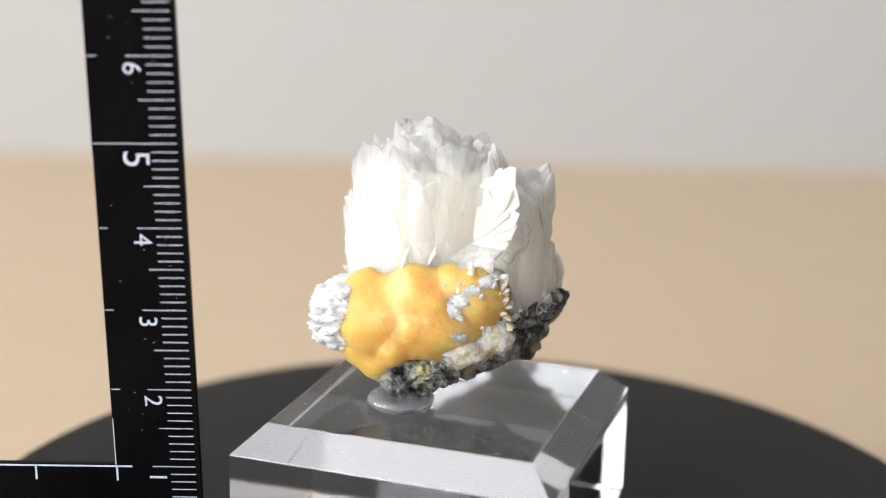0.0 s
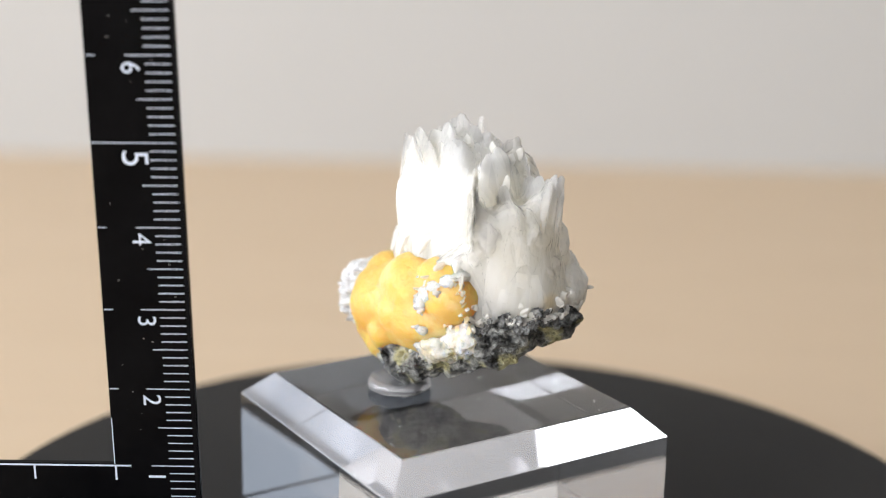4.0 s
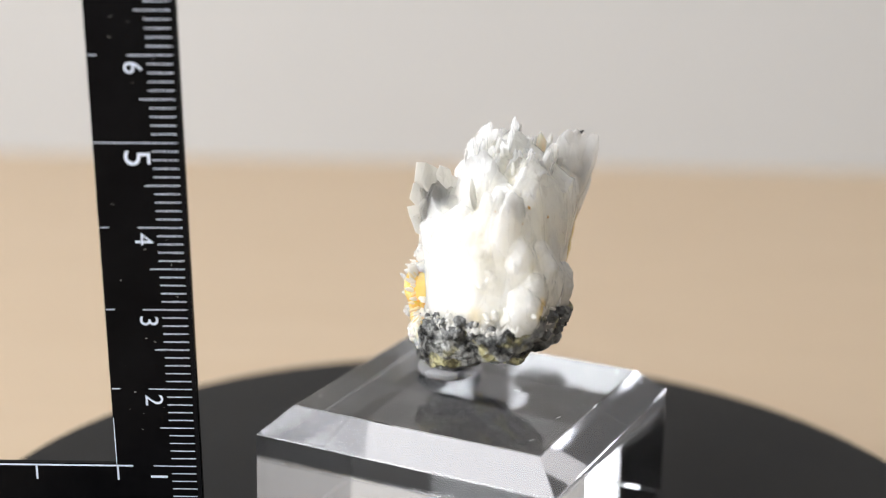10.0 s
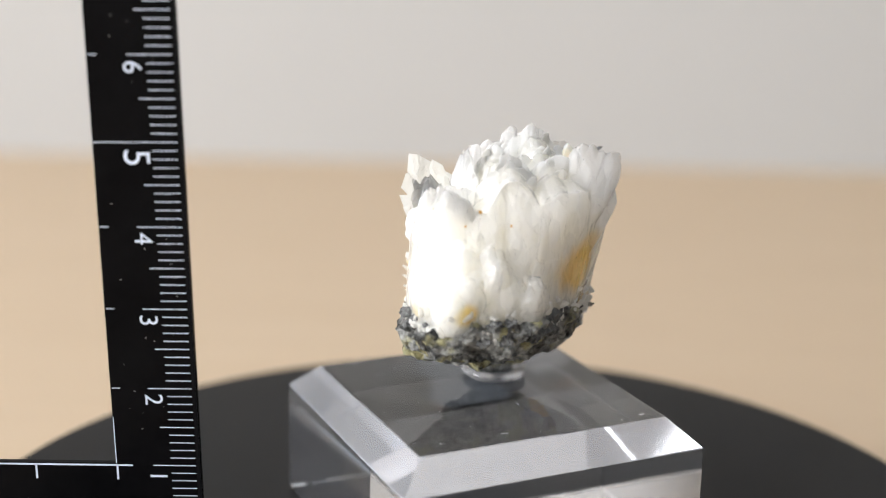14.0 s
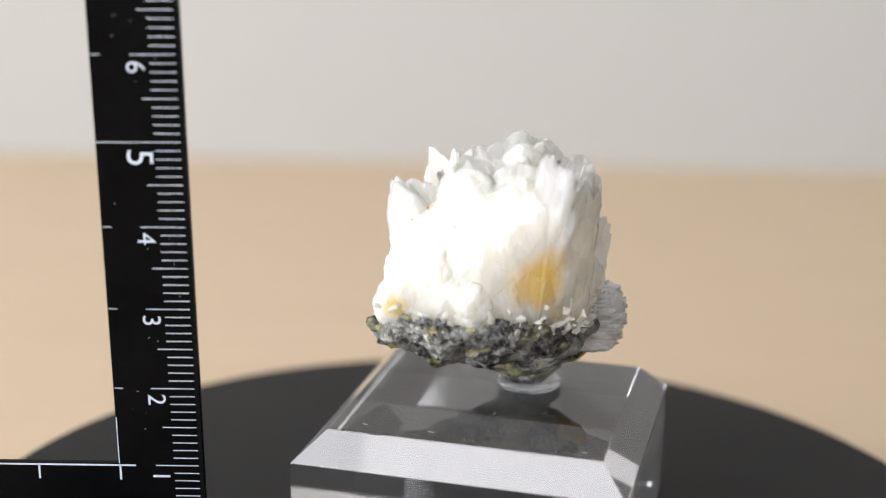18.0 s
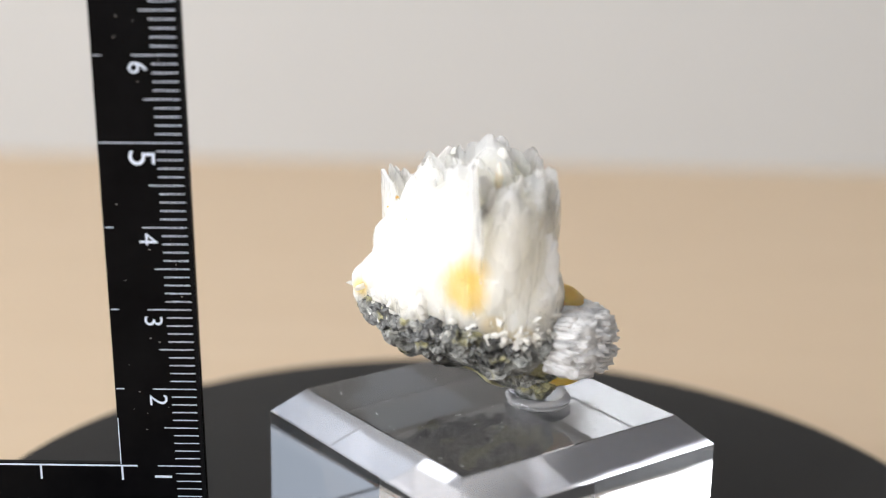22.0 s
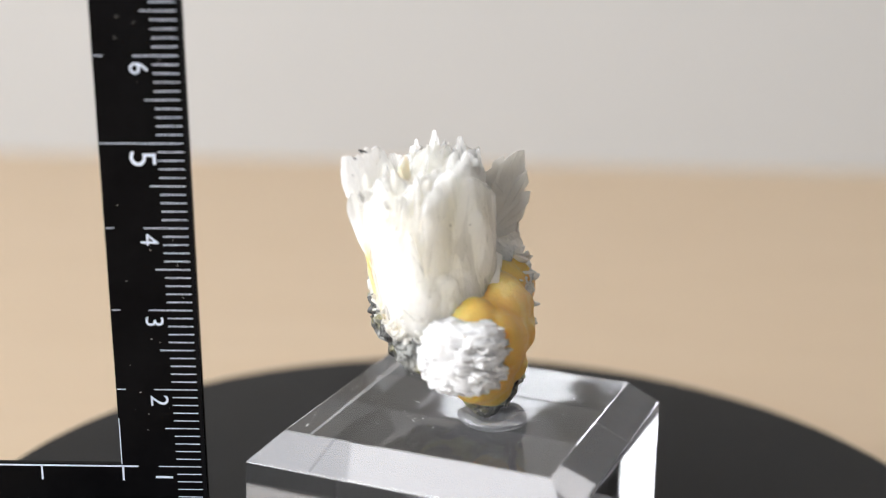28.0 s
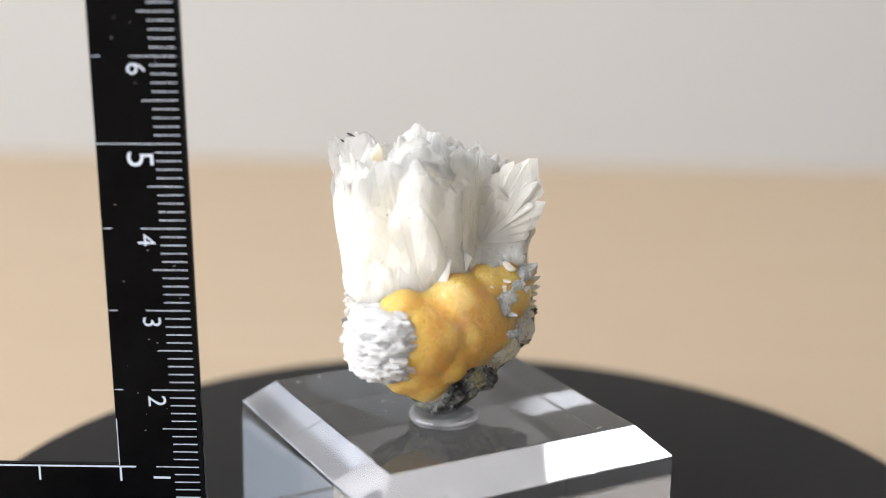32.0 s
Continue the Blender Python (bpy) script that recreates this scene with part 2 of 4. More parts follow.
def leaf(base, tip, width, foot, thick, normal, rng, steps=5, bend=0.55):
    """A broad pointed crystal plate with stepped edges, in centimetres."""
    bm = bmesh.new()
    base, tip = Vector(base), Vector(tip)
    length = (tip - base).length
    d, n, s = axes(tip - base, Vector(normal))
    widest, sharp = rng.uniform(0.40, 0.58), (rng.uniform(1.3, 2.4), rng.uniform(1.3, 2.4))
    lean = rng.uniform(-0.25, 0.25) * width
    shift = (rng.random(), rng.random())
    rows, cols = 18, (-1.0, -0.86, -0.45, 0.0, 0.42, 0.85, 1.0)
    crest, front, back = rng.uniform(-0.4, 0.4), [], []
    for r in range(rows + 1):
        u = r / rows
        half = []
        for side in (0, 1):
            if u < widest:
                w = foot + (width - foot) * math.sin(0.5 * math.pi * u / widest)
            else:
                w = width * (1 - ((u - widest) / (1 - widest)) ** sharp[side])
                saw = (u * steps + shift[side]) % 1.0
                w *= 0.90 + 0.10 * saw
            half.append(max(w, 0.025 * width))
        fr, bk = [], []
        for a in cols:
            w = half[0] if a < 0 else half[1]
            t = thick * (1 - 0.80 * abs(a) ** 4) * (1 - 0.80 * u ** 3)
            t *= 1 + 0.25 * (1 - min(1.0, abs(a - crest) * 2.5)) * u
            wob = thick * (0.30 * noise.noise(Vector((a * 1.3 + base.x * 7, u * 3.1, base.y * 5 + tip.z))) + 0.10 * noise.noise(Vector((a * 5, u * 9, tip.x * 9))))
            c = base + d * (u * length) + s * (a * w + lean * u * u) - n * (bend * (a * w) ** 2)
            fr.append(bm.verts.new((c + n * (t + wob)) * CM))
            bk.append(bm.verts.new((c - n * (t - wob)) * CM))
        front.append(fr)
        back.append(bk)
    m = len(cols)
    for r in range(rows):
        for k in range(m - 1):
            bm.faces.new((front[r][k], front[r][k + 1], front[r + 1][k + 1], front[r + 1][k]))
            bm.faces.new((back[r][k], back[r + 1][k], back[r + 1][k + 1], back[r][k + 1]))
        for k in (0, m - 1):
            bm.faces.new((front[r][k], front[r + 1][k], back[r + 1][k], back[r][k]))
    for r in (0, rows):
        for k in range(m - 1):
            bm.faces.new((front[r][k], front[r][k + 1], back[r][k + 1], back[r][k]))
    bmesh.ops.recalc_face_normals(bm, faces=bm.faces[:])
    return bm


def fan(base, tip, wide, foot, thick, normal, rng, strips=9, edge=0.55, power=1.6, jag=0.06, start=0.0, reach=1.0, bend=0.30):
    """A fan of crystal blades grown side by side: spreading from the foot, arched and toothed at the top, in centimetres."""
    bm = bmesh.new()
    base, tip = Vector(base), Vector(tip)
    length = (tip - base).length
    d, n, s = axes(tip - base, Vector(normal))
    cuts = [-1.0]
    for k in range(strips):
        cuts.append(cuts[-1] + rng.uniform(0.5, 1.5))
    span = cuts[-1] + 1
    cuts = [-1 + 2 * (c + 1) / span for c in cuts]
    cols = []
    for lo, hi in zip(cuts, cuts[1:]):
        short, deep, slant = rng.uniform(0, 1) ** 1.5, rng.uniform(-0.22, 0.22), rng.uniform(-0.25, 0.25)
        peak = rng.uniform(0.25, 0.75)
        for f in (0.02, 0.25, 0.5, 0.75, 0.98):
            away = abs(f - peak) / max(peak, 1 - peak)
            cols.append((lo + (hi - lo) * f, jag * (short + 0.9 * away), deep + slant * (f - 0.5)))
    rows = 16
    front, back = [], []
    for r in range(rows + 1):
        u = start + (1 - start) * r / rows
        fr, bk = [], []
        for a, cut, deep in cols:
            tall = length * reach * (1 - (1 - edge) * abs(a) ** power) - cut * u ** 3
            w = foot + (wide - foot) * math.sin(0.5 * math.pi * min(1.0, u / 0.75))
            t = thick * (1 - 0.85 * abs(a) ** 6) * (1 - 0.88 * u ** 3)
            o = thick * deep * 0.45 * min(1.0, u * 1.5) * (1 - 0.5 * u)
            o += 0.10 * thick * noise.noise(Vector((a * 3 + base.x * 7, u * 3.1, base.y * 5 + tip.z)))
            c = base + d * (u * tall) + s * (a * w) - n * (bend * (a * w) ** 2 - o)
            fr.append(bm.verts.new((c + n * t) * CM))
            bk.append(bm.verts.new((c - n * t) * CM))
        front.append(fr)
        back.append(bk)
    m = len(cols)
    for r in range(rows):
        for k in range(m - 1):
            bm.faces.new((front[r][k], front[r][k + 1], front[r + 1][k + 1], front[r + 1][k]))
            bm.faces.new((back[r][k], back[r + 1][k], back[r + 1][k + 1], back[r][k + 1]))
        for k in (0, m - 1):
            bm.faces.new((front[r][k], front[r + 1][k], back[r + 1][k], back[r][k]))
    for r in (0, rows):
        for k in range(m - 1):
            bm.faces.new((front[r][k], front[r][k + 1], back[r][k + 1], back[r][k]))
    bmesh.ops.recalc_face_normals(bm, faces=bm.faces[:])
    return bm


def lump(centre, radii, turn, rough, scale, seed, detail=4, subdivisions=4, square=1.0):
    """A rounded mass with a broken surface, in centimetres."""
    bm = bmesh.new()
    bmesh.ops.create_icosphere(bm, subdivisions=subdivisions, radius=1)
    spin = Matrix.Rotation(radians(turn), 3, "Z")
    for v in bm.verts:
        p = Vector([math.copysign(abs(q) ** square, q) for q in v.co])
        k = 1 + rough * (noise.fractal(p * scale + Vector((seed, seed * 1.7, 3)), 0.9, 2.1, detail))
        v.co = (Vector(centre) + spin @ Vector([p[j] * radii[j] * k for j in range(3)])) * CM
    return bm


def slab(bm, base, tip, width, thick, normal, rng):
    """A blunt block-shaped crystal, in centimetres."""
    base, tip = Vector(base), Vector(tip)
    d, n, s = axes(tip - base, Vector(normal))
    cut = rng.uniform(-0.35, 0.35) * width
    low = [bm.verts.new((base + s * (a * width * 0.7) + n * (b * thick * 0.7)) * CM) for a, b in ((1, 1), (-1, 1), (-1, -1), (1, -1))]
    mid = [bm.verts.new((tip - d * 0.05 + d * (a * cut) + s * (a * width) + n * (b * thick)) * CM) for a, b in ((1, 1), (-1, 1), (-1, -1), (1, -1))]
    top = [bm.verts.new((tip + d * (a * cut) + s * (a * width * 0.8) + n * (b * thick * 0.7)) * CM) for a, b in ((1, 1), (-1, 1), (-1, -1), (1, -1))]
    for x, y in ((low, mid), (mid, top)):
        for k in range(4):
            bm.faces.new((x[k], x[(k + 1) % 4], y[(k + 1) % 4], y[k]))
    bm.faces.new(top)
    bm.faces.new(low[::-1])
    return bm


def side_reach(a, z, half_x, half_y):
    """Distance from the upright axis of the stone to its side: a rounded block with one corner cut away and one drawn out."""
    ca, sa = math.cos(a), math.sin(a)
    r = (abs(ca / half_x) ** 2.4 + abs(sa / half_y) ** 2.4) ** (-1 / 2.4)
    cut = max(0.05, min(0.33, 0.31 - 0.19 * (z - 1.2)))
    out = 0.15 * max(0.0, min(1.0, (2.1 - z) / 0.6))
    r *= 1 - cut * max(0.0, math.cos(a - radians(50))) ** 3
    r *= 1 - 0.12 * max(0.0, min(1.0, (z - 1.6) / 0.4)) * max(0.0, math.cos(a - radians(122))) ** 8
    return r * (1 + out * max(0.0, math.cos(a + radians(52))) ** 5)


def undercut(a, z):
    """Reach of the broken corner, which leans outwards as it rises."""
    return min((0.95 + 0.26 * (z - 1.1)) / max(0.3, math.cos(a) + 0.8 * math.sin(a)),
               (0.95 + 0.30 * (z - 1.1)) / max(0.3, math.cos(a)) if math.sin(a) > -0.3 else (1.36 + 0.5 * (z - 1.1)) / -math.sin(a))


def rock(rough, subdivisions=6):
    """The dark base: a broad slab whose underside slopes down to a narrow foot, in centimetres."""
    bm = bmesh.new()
    bmesh.ops.create_icosphere(bm, subdivisions=subdivisions, radius=1)
    for v in bm.verts:
        p = v.co.copy()
        rr = math.hypot(p.x, p.y)
        a = math.atan2(p.y, p.x)
        r = min(side_reach(a, 1.0, 0.90, 1.38), undercut(a, 1.04)) * (1 + 0.05 * max(0.0, math.cos(a + radians(55))) ** 4) * (1 - 0.07 * max(0.0, math.cos(a - radians(165))) ** 2) * max(rr, 1e-4) ** 0.55
        q = Vector((0.30 + r * math.cos(a), 0.40 + r * math.sin(a), 0))
        away = Vector((q.x + 0.60, q.y - 0.68))
        dist = max(away.length, 1e-4)
        low = 0.10 + dist * (0.365 + 0.20 * (away.x * 0.6 + away.y * 0.8) / dist)
        low += 0.12 * rr ** 5
        high = max(low + 0.05, 1.34 + 0.08 * q.x)
        q.z = low + (high - low) * (0.5 + 0.5 * math.copysign(abs(p.z) ** 0.8, p.z))
        jag = Vector([noise.fractal(q * 3.0 + Vector((j * 9.1, 4, 7)), 0.95, 2.2, 7) for j in range(3)])
        v.co = (q + jag * rough) * CM
    return bm


def crest(x, y, x0, y0, z0, run, half, power=1.5):
    """Height over the plan of the milky core under one upright crystal sheet."""
    ca, sa = math.cos(radians(run)), math.sin(radians(run))
    along, across = (x - x0) * ca + (y - y0) * sa, -(x - x0) * sa + (y - y0) * ca
    if abs(along) > 2.2 * half or abs(across) > 0.8:
        return 0.0
    return z0 - 0.13 - 0.85 * half * (abs(along) / half) ** power - 0.7 * abs(across)


def sheets():
    """The crystal sheets of the crown: place, height, run, half width and arch."""
    main = [(0.25, 0.67, 3.51, 90, 0.38, 1.6), (0.15, 1.38, 3.14, 88, 0.40, 1.6), (0.32, 0.14, 3.29, 92, 0.36, 1.6), (0.72, 0.11, 3.28, 88, 0.30, 1.6),
             (0.82, 0.72, 3.06, 90, 0.62, 3.0), (0.46, 0.70, 3.27, 86, 0.34, 1.5), (-0.28, 0.91, 3.24, 60, 0.34, 1.6), (0.52, 1.40, 3.06, 90, 0.32),
             (0.92, 1.22, 3.02, 70, 0.36, 1.6), (0.50, 0.24, 3.24, 90, 0.42, 1.6), (0.05, 1.08, 3.04, 88, 0.45, 2.0), (0.20, 0.40, 3.36, 90, 0.40, 2.0),
             (0.68, 1.00, 3.02, 84, 0.36, 1.6)]
    small = [(0.15, -0.60, 2.80, 95, 0.36), (0.60, -0.66, 2.90, 90, 0.36, 1.5), (-0.36, -0.48, 2.86, 45, 0.34, 1.5), (0.85, -0.50, 2.66, 75, 0.36, 1.5)]
    return main + small


SHEETS = sheets()


def lath(base, tip, wide, thick, normal, rng, apex=None, slope=None, narrow=0.6):
    """One flat crystal blade with bevelled sides and an off-centre wedge end, closed, in centimetres."""
    bm = bmesh.new()
    base, tip = Vector(base), Vector(tip)
    length = (tip - base).length
    d, n, s = axes(tip - base, Vector(normal))
    apex = rng.uniform(-0.7, 0.7) if apex is None else apex
    slope = (rng.uniform(0.5, 1.5), rng.uniform(0.5, 1.5)) if slope is None else slope
    cols = sorted({-1.0, -0.8, -0.35, 0.35, 0.8, 1.0, round(apex, 3)})
    front, back = [], []
    for u, w, t in ((0.0, narrow, 0.9), (0.5, 0.5 + 0.5 * narrow, 1.0), (0.86, 1.0, 0.95), (1.0, 1.0, 0.30)):
        fr, bk = [], []
        for a in cols:
            end = length - wide * slope[a > apex] * abs(a - apex)
            along = u * end if u < 0.9 else end
            k = thick * t * (0.25 if abs(a) > 0.9 else 1.0)
            c = base + d * along + s * (a * wide * w)
            fr.append(bm.verts.new((c + n * k) * CM))
            bk.append(bm.verts.new((c - n * k) * CM))
        front.append(fr)
        back.append(bk)
    m = len(cols)
    for r in range(3):
        for k in range(m - 1):
            bm.faces.new((front[r][k], front[r][k + 1], front[r + 1][k + 1], front[r + 1][k]))
            bm.faces.new((back[r][k], back[r + 1][k], back[r + 1][k + 1], back[r][k + 1]))
        for k in (0, m - 1):
            bm.faces.new((front[r][k], front[r + 1][k], back[r + 1][k], back[r][k]))
    for r in (0, 3):
        for k in range(m - 1):
            bm.faces.new((front[r][k], front[r][k + 1], back[r][k + 1], back[r][k]))
    bmesh.ops.recalc_face_normals(bm, faces=bm.faces[:])
    return bm


def sheet_blades(total, rng):
    """Every sheet as a thin plate that spreads from the foot of the crystals to its toothed edge."""
    root = Vector((0.28, 0.45, 1.2))
    for x0, y0, z0, run, half, *more in SHEETS:
        go = Vector((math.cos(radians(run)), math.sin(radians(run)), 0))
        out = Vector((-go.y, go.x, 0))
        top = Vector((x0, y0, z0 + 0.03))
        base = root.lerp(top, 0.30)
        base.x, base.y = 0.7 * base.x + 0.3 * x0, 0.7 * base.y + 0.3 * y0
        drop = 0.65 * half / (top - base).length
        add_to(total, fan(base, top, 1.05 * half, 0.7 * half, rng.uniform(0.045, 0.075), out + go * rng.uniform(-0.2, 0.2) + Vector((0, 0, 0.1)), rng,
                          max(3, round(half / 0.11)), 1 - drop, more[0] if more else 1.5, 0.09, 0.0, 1.0, 0.12))


def side_blades(total, rng):
    """Narrow blades side by side on the striated end, a little proud of the mass."""
    for k in range(46):
        a = radians(rng.uniform(50, 108))
        z0 = rng.uniform(1.2, 2.0)
        rim = crown(0.30 + 0.86 * footprint(a, 2.4) * math.cos(a), 0.40 + 0.86 * footprint(a, 2.4) * math.sin(a))
        z1 = min(rim, z0 + rng.uniform(0.6, 1.3))
        b = a + rng.uniform(-0.10, 0.10)
        out, side = Vector((math.cos(a), math.sin(a), 0)), Vector((-math.sin(a), math.cos(a), 0))
        foot = Vector((0.30, 0.40, z0)) + out * (footprint(a, z0) * 0.935)
        reach = footprint(b, z1) * rng.uniform(0.94, 0.97)
        top = Vector((0.30 + math.cos(b) * reach, 0.40 + math.sin(b) * reach, z1))
        add_to(total, lath(foot, top, rng.uniform(0.03, 0.07), rng.uniform(0.02, 0.035), out + side * rng.uniform(-0.5, 0.5), rng))


def clarity(bm, thin, thick):
    """Stores on each vertex how clear the crystal is there: thin edges are clear, the thick mass is milky."""
    tree = BVHTree.FromBMesh(bm)
    bm.normal_update()
    bm.verts.ensure_lookup_table()
    found = np.zeros(len(bm.verts))
    for v in bm.verts:
        hit = tree.ray_cast(v.co - v.normal * 2e-5, -v.normal, 0.012)
        far = hit[3] / CM if hit[0] is not None else 1.2
        found[v.index] = max(0.0, min(1.0, (thick - far) / (thick - thin)))
    ends = np.array([[e.verts[0].index, e.verts[1].index] for e in bm.edges])
    many = np.maximum(1, np.bincount(ends.ravel(), minlength=len(found)))
    for _ in range(6):
        total = np.bincount(ends[:, 0], found[ends[:, 1]], len(found)) + np.bincount(ends[:, 1], found[ends[:, 0]], len(found))
        found = 0.4 * found + 0.6 * total / many
    layer = bm.verts.layers.float.new("clarity")
    for v in bm.verts:
        v[layer] = found[v.index]
    return bm


def crown(x, y):
    """Height of the crystal mass over the plan, in centimetres."""
    gap = max(0.0, 1 - abs(y + 0.22) / 0.14)
    low = 2.94 - 0.30 * ((x - 0.3) / 0.8) ** 2 if y > -0.22 else 2.62 + 0.5 * (y + 0.22)
    low += 0.22 * noise.noise(Vector((x * 4.2, y * 4.2, 2.0)))
    return max(low, max(crest(x, y, *c) for c in SHEETS)) - 0.06 * gap


def footprint(a, z):
    lean = max(0.0, 1 - abs((a + math.pi) % (2 * math.pi) - math.pi + radians(32)) / radians(34))
    return min(side_reach(a, z, 0.88, 1.34), undercut(a, z)) - 0.20 * lean * max(0.0, z - 1.6)


def crystal_mass():
    """The body of crystals grown together: upright sides under a broken top, in centimetres."""
    bm = bmesh.new()
    around, levels, inner = 340, 24, 60
    rows = [[] for _ in range(levels + inner)]
    for k in range(around):
        a = 2 * math.pi * k / around
        ca, sa = math.cos(a), math.sin(a)
        radius = footprint(a, 2.4)
        rim = crown(0.30 + 0.89 * radius * ca, 0.40 + 0.89 * radius * sa)
        for r in range(levels):
            u = r / (levels - 1)
            z = 1.22 + (rim - 1.22) * u
            q = footprint(a, z) * (0.965 - 0.07 * max(0.0, u - 0.75) / 0.25) + 0.05 * noise.noise(Vector((ca * 2.2, sa * 2.2, z * 0.8 + 3)))
            rows[r].append(bm.verts.new(Vector((0.30 + q * ca, 0.40 + q * sa, z)) * CM))
        for r in range(inner):
            f = 0.89 * (1 - (r + 1) / (inner + 1))
            x, y = 0.30 + radius * f * ca, 0.40 + radius * f * sa
            rows[levels + r].append(bm.verts.new(Vector((x, y, crown(x, y))) * CM))
    for lo, hi in zip(rows, rows[1:]):
        for k in range(around):
            n = (k + 1) % around
            bm.faces.new((lo[k], lo[n], hi[n], hi[k]))
    bm.faces.new(rows[-1])
    bm.faces.new(rows[0][::-1])
    return bm


def add_to(total, bm):
    me = bpy.data.meshes.new("piece")
    bm.to_mesh(me)
    bm.free()
    total.from_mesh(me)
    bpy.data.meshes.remove(me)


def fused(total, voxel, relief, stretch, seed, soften=0, broad=0.0):
    """Overlapping closed shapes grown together into one skin, with a fine broken relief."""
    me = bpy.data.meshes.new("piece")
    total.to_mesh(me)
    total.free()
    tmp = bpy.data.objects.new("piece", me)
    scene.collection.objects.link(tmp)
    mod = tmp.modifiers.new("grown_together", "REMESH")
    mod.mode, mod.voxel_size = "VOXEL", voxel * CM
    done = bpy.data.meshes.new_from_object(tmp.evaluated_get(bpy.context.evaluated_depsgraph_get()))
    bpy.data.objects.remove(tmp)
    bm = bmesh.new()
    bm.from_mesh(done)
    bpy.data.meshes.remove(done)
    for _ in range(soften):
        bmesh.ops.smooth_vert(bm, verts=bm.verts[:], factor=0.5, use_axis_x=True, use_axis_y=True, use_axis_z=True)
    bm.normal_update()
    moves = []
    for v in bm.verts:
        q = v.co / CM
        s = Vector((q.x * stretch[0], q.y * stretch[1], q.z * stretch[2]))
        k = noise.noise(s * 5 + Vector((seed, 0, 0))) * 0.9 + noise.noise(s * 12 + Vector((0, seed, 0))) * 0.6 + noise.noise(s * 26) * 0.35
        k += 0.8 * (noise.voronoi(s * 4.5)[0][1] - noise.voronoi(s * 4.5)[0][0]) - 0.2
        w = 0.0
        if broad:
            # flat facets: each cell is a plane with a tilt of its own
            w = 0.5 * noise.noise(s * 1.9 + Vector((seed, 5, 0)))
            for size, tilt in ((2.2, 1.25), (5.0, 0.85), (11.0, 0.32)):
                p = s * size + 0.35 * noise.noise_vector(s * size * 0.8)
                near = noise.voronoi(p)[1][0]
                lean = noise.noise_vector(near * 3.7 + Vector((seed, 1, 2)))
                w += max(-0.8, min(0.8, 2.6 * (p - near).dot(lean) + 0.8 * lean.x)) * tilt
        moves.append(v.normal * ((k * relief + w * broad) * CM))
    for v, d in zip(bm.verts, moves):
        v.co += d
    return bm


# ---- the room ----
WALL_Y = 0.354
tagged(part("table_top", box(WALL_X, -1.0, -0.03, 0.9, WALL_Y, 0.0), WOOD), "pale wooden table top", "table", kind="structure")
tagged(part("wall_back", box(WALL_X - 0.06, WALL_Y, -0.8, 1.2, WALL_Y + 0.06, 1.6), PAINT), kind="structure")
tagged(part("floor", box(WALL_X - 0.06, -1.6, -0.84, 1.2, WALL_Y, -0.8), ROOM), kind="structure")
tagged(part("ceiling", box(WALL_X - 0.06, -1.6, 1.6, 1.2, WALL_Y + 0.06, 1.64), PAINT), kind="structure")
tagged(part("wall_front", box(WALL_X - 0.06, -1.66, -0.84, 1.2, -1.6, 1.64), SIDE), kind="structure")
# right wall, built around the opening added for the fill lamp
SY0, SY1, SZ0, SZ1 = FILL_OPENING
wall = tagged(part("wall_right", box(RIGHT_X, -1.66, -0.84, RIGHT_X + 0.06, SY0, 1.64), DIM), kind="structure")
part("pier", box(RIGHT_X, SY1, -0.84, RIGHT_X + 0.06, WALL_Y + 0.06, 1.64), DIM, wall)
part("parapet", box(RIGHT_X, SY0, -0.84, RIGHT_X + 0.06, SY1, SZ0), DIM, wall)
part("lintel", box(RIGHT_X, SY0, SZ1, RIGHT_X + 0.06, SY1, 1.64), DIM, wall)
WY0, WY1, WZ0, WZ1 = WINDOW
wall = part("wall_left", box(WALL_X - 0.06, -1.66, -0.84, WALL_X, WY0, 1.64), SIDE)
tagged(wall, kind="structure")
part("pier", box(WALL_X - 0.06, WY1, -0.84, WALL_X, WALL_Y + 0.06, 1.64), SIDE, wall)
part("parapet", box(WALL_X - 0.06, WY0, -0.84, WALL_X, WY1, WZ0), SIDE, wall)
part("lintel", box(WALL_X - 0.06, WY0, WZ1, WALL_X, WY1, 1.64), SIDE, wall)

# ---- turntable ----
turntable = thing("turntable", "round matt black motorised turntable on the wooden table", "turntable")
base = part("base", turned([(0, 0), (0.052, 0), (0.054, 0.002), (0.054, 0.019), (0.050, 0.0203), (0, 0.0203)]), RUBBER, turntable)
platter = part("platter", turned([(0, -0.005), (0.0664, -0.005), (0.0671, -0.0043), (0.0671, -0.0006), (0.0667, 0), (0, 0)], 160), PLATTER, turntable,
               "flat black rotating disc")
platter.location.z = DISC_TOP

# ---- acrylic display block, origin on the axis at the height of its upper face ----
BX, BY, HALF, CH = -0.000908, 0.003158, 0.02, 0.00348
acrylic = thing("display_block", "square clear acrylic block with chamfered edges on the turntable", "display stand")
bm = bmesh.new()
levels = [(HALF - 0.0002, -0.01852), (HALF, -0.0183), (HALF, -0.00343), (HALF - 0.0001, -0.00328), (HALF - CH + 0.0001, -0.00005), (HALF - CH - 0.0001, 0.0)]
rings = [[bm.verts.new((BX + sx * h, BY + sy * h, z)) for sx, sy in ((-1, -1), (1, -1), (1, 1), (-1, 1))] for h, z in levels]
for a, b in zip(rings, rings[1:]):
    for k in range(4):
        bm.faces.new((a[k], a[(k + 1) % 4], b[(k + 1) % 4], b[k]))
bm.faces.new(rings[0][::-1])
bm.faces.new(rings[-1])
body = part("body", bm, ACRYLIC, acrylic)
body.data.materials.append(LIT_CHAMFER)
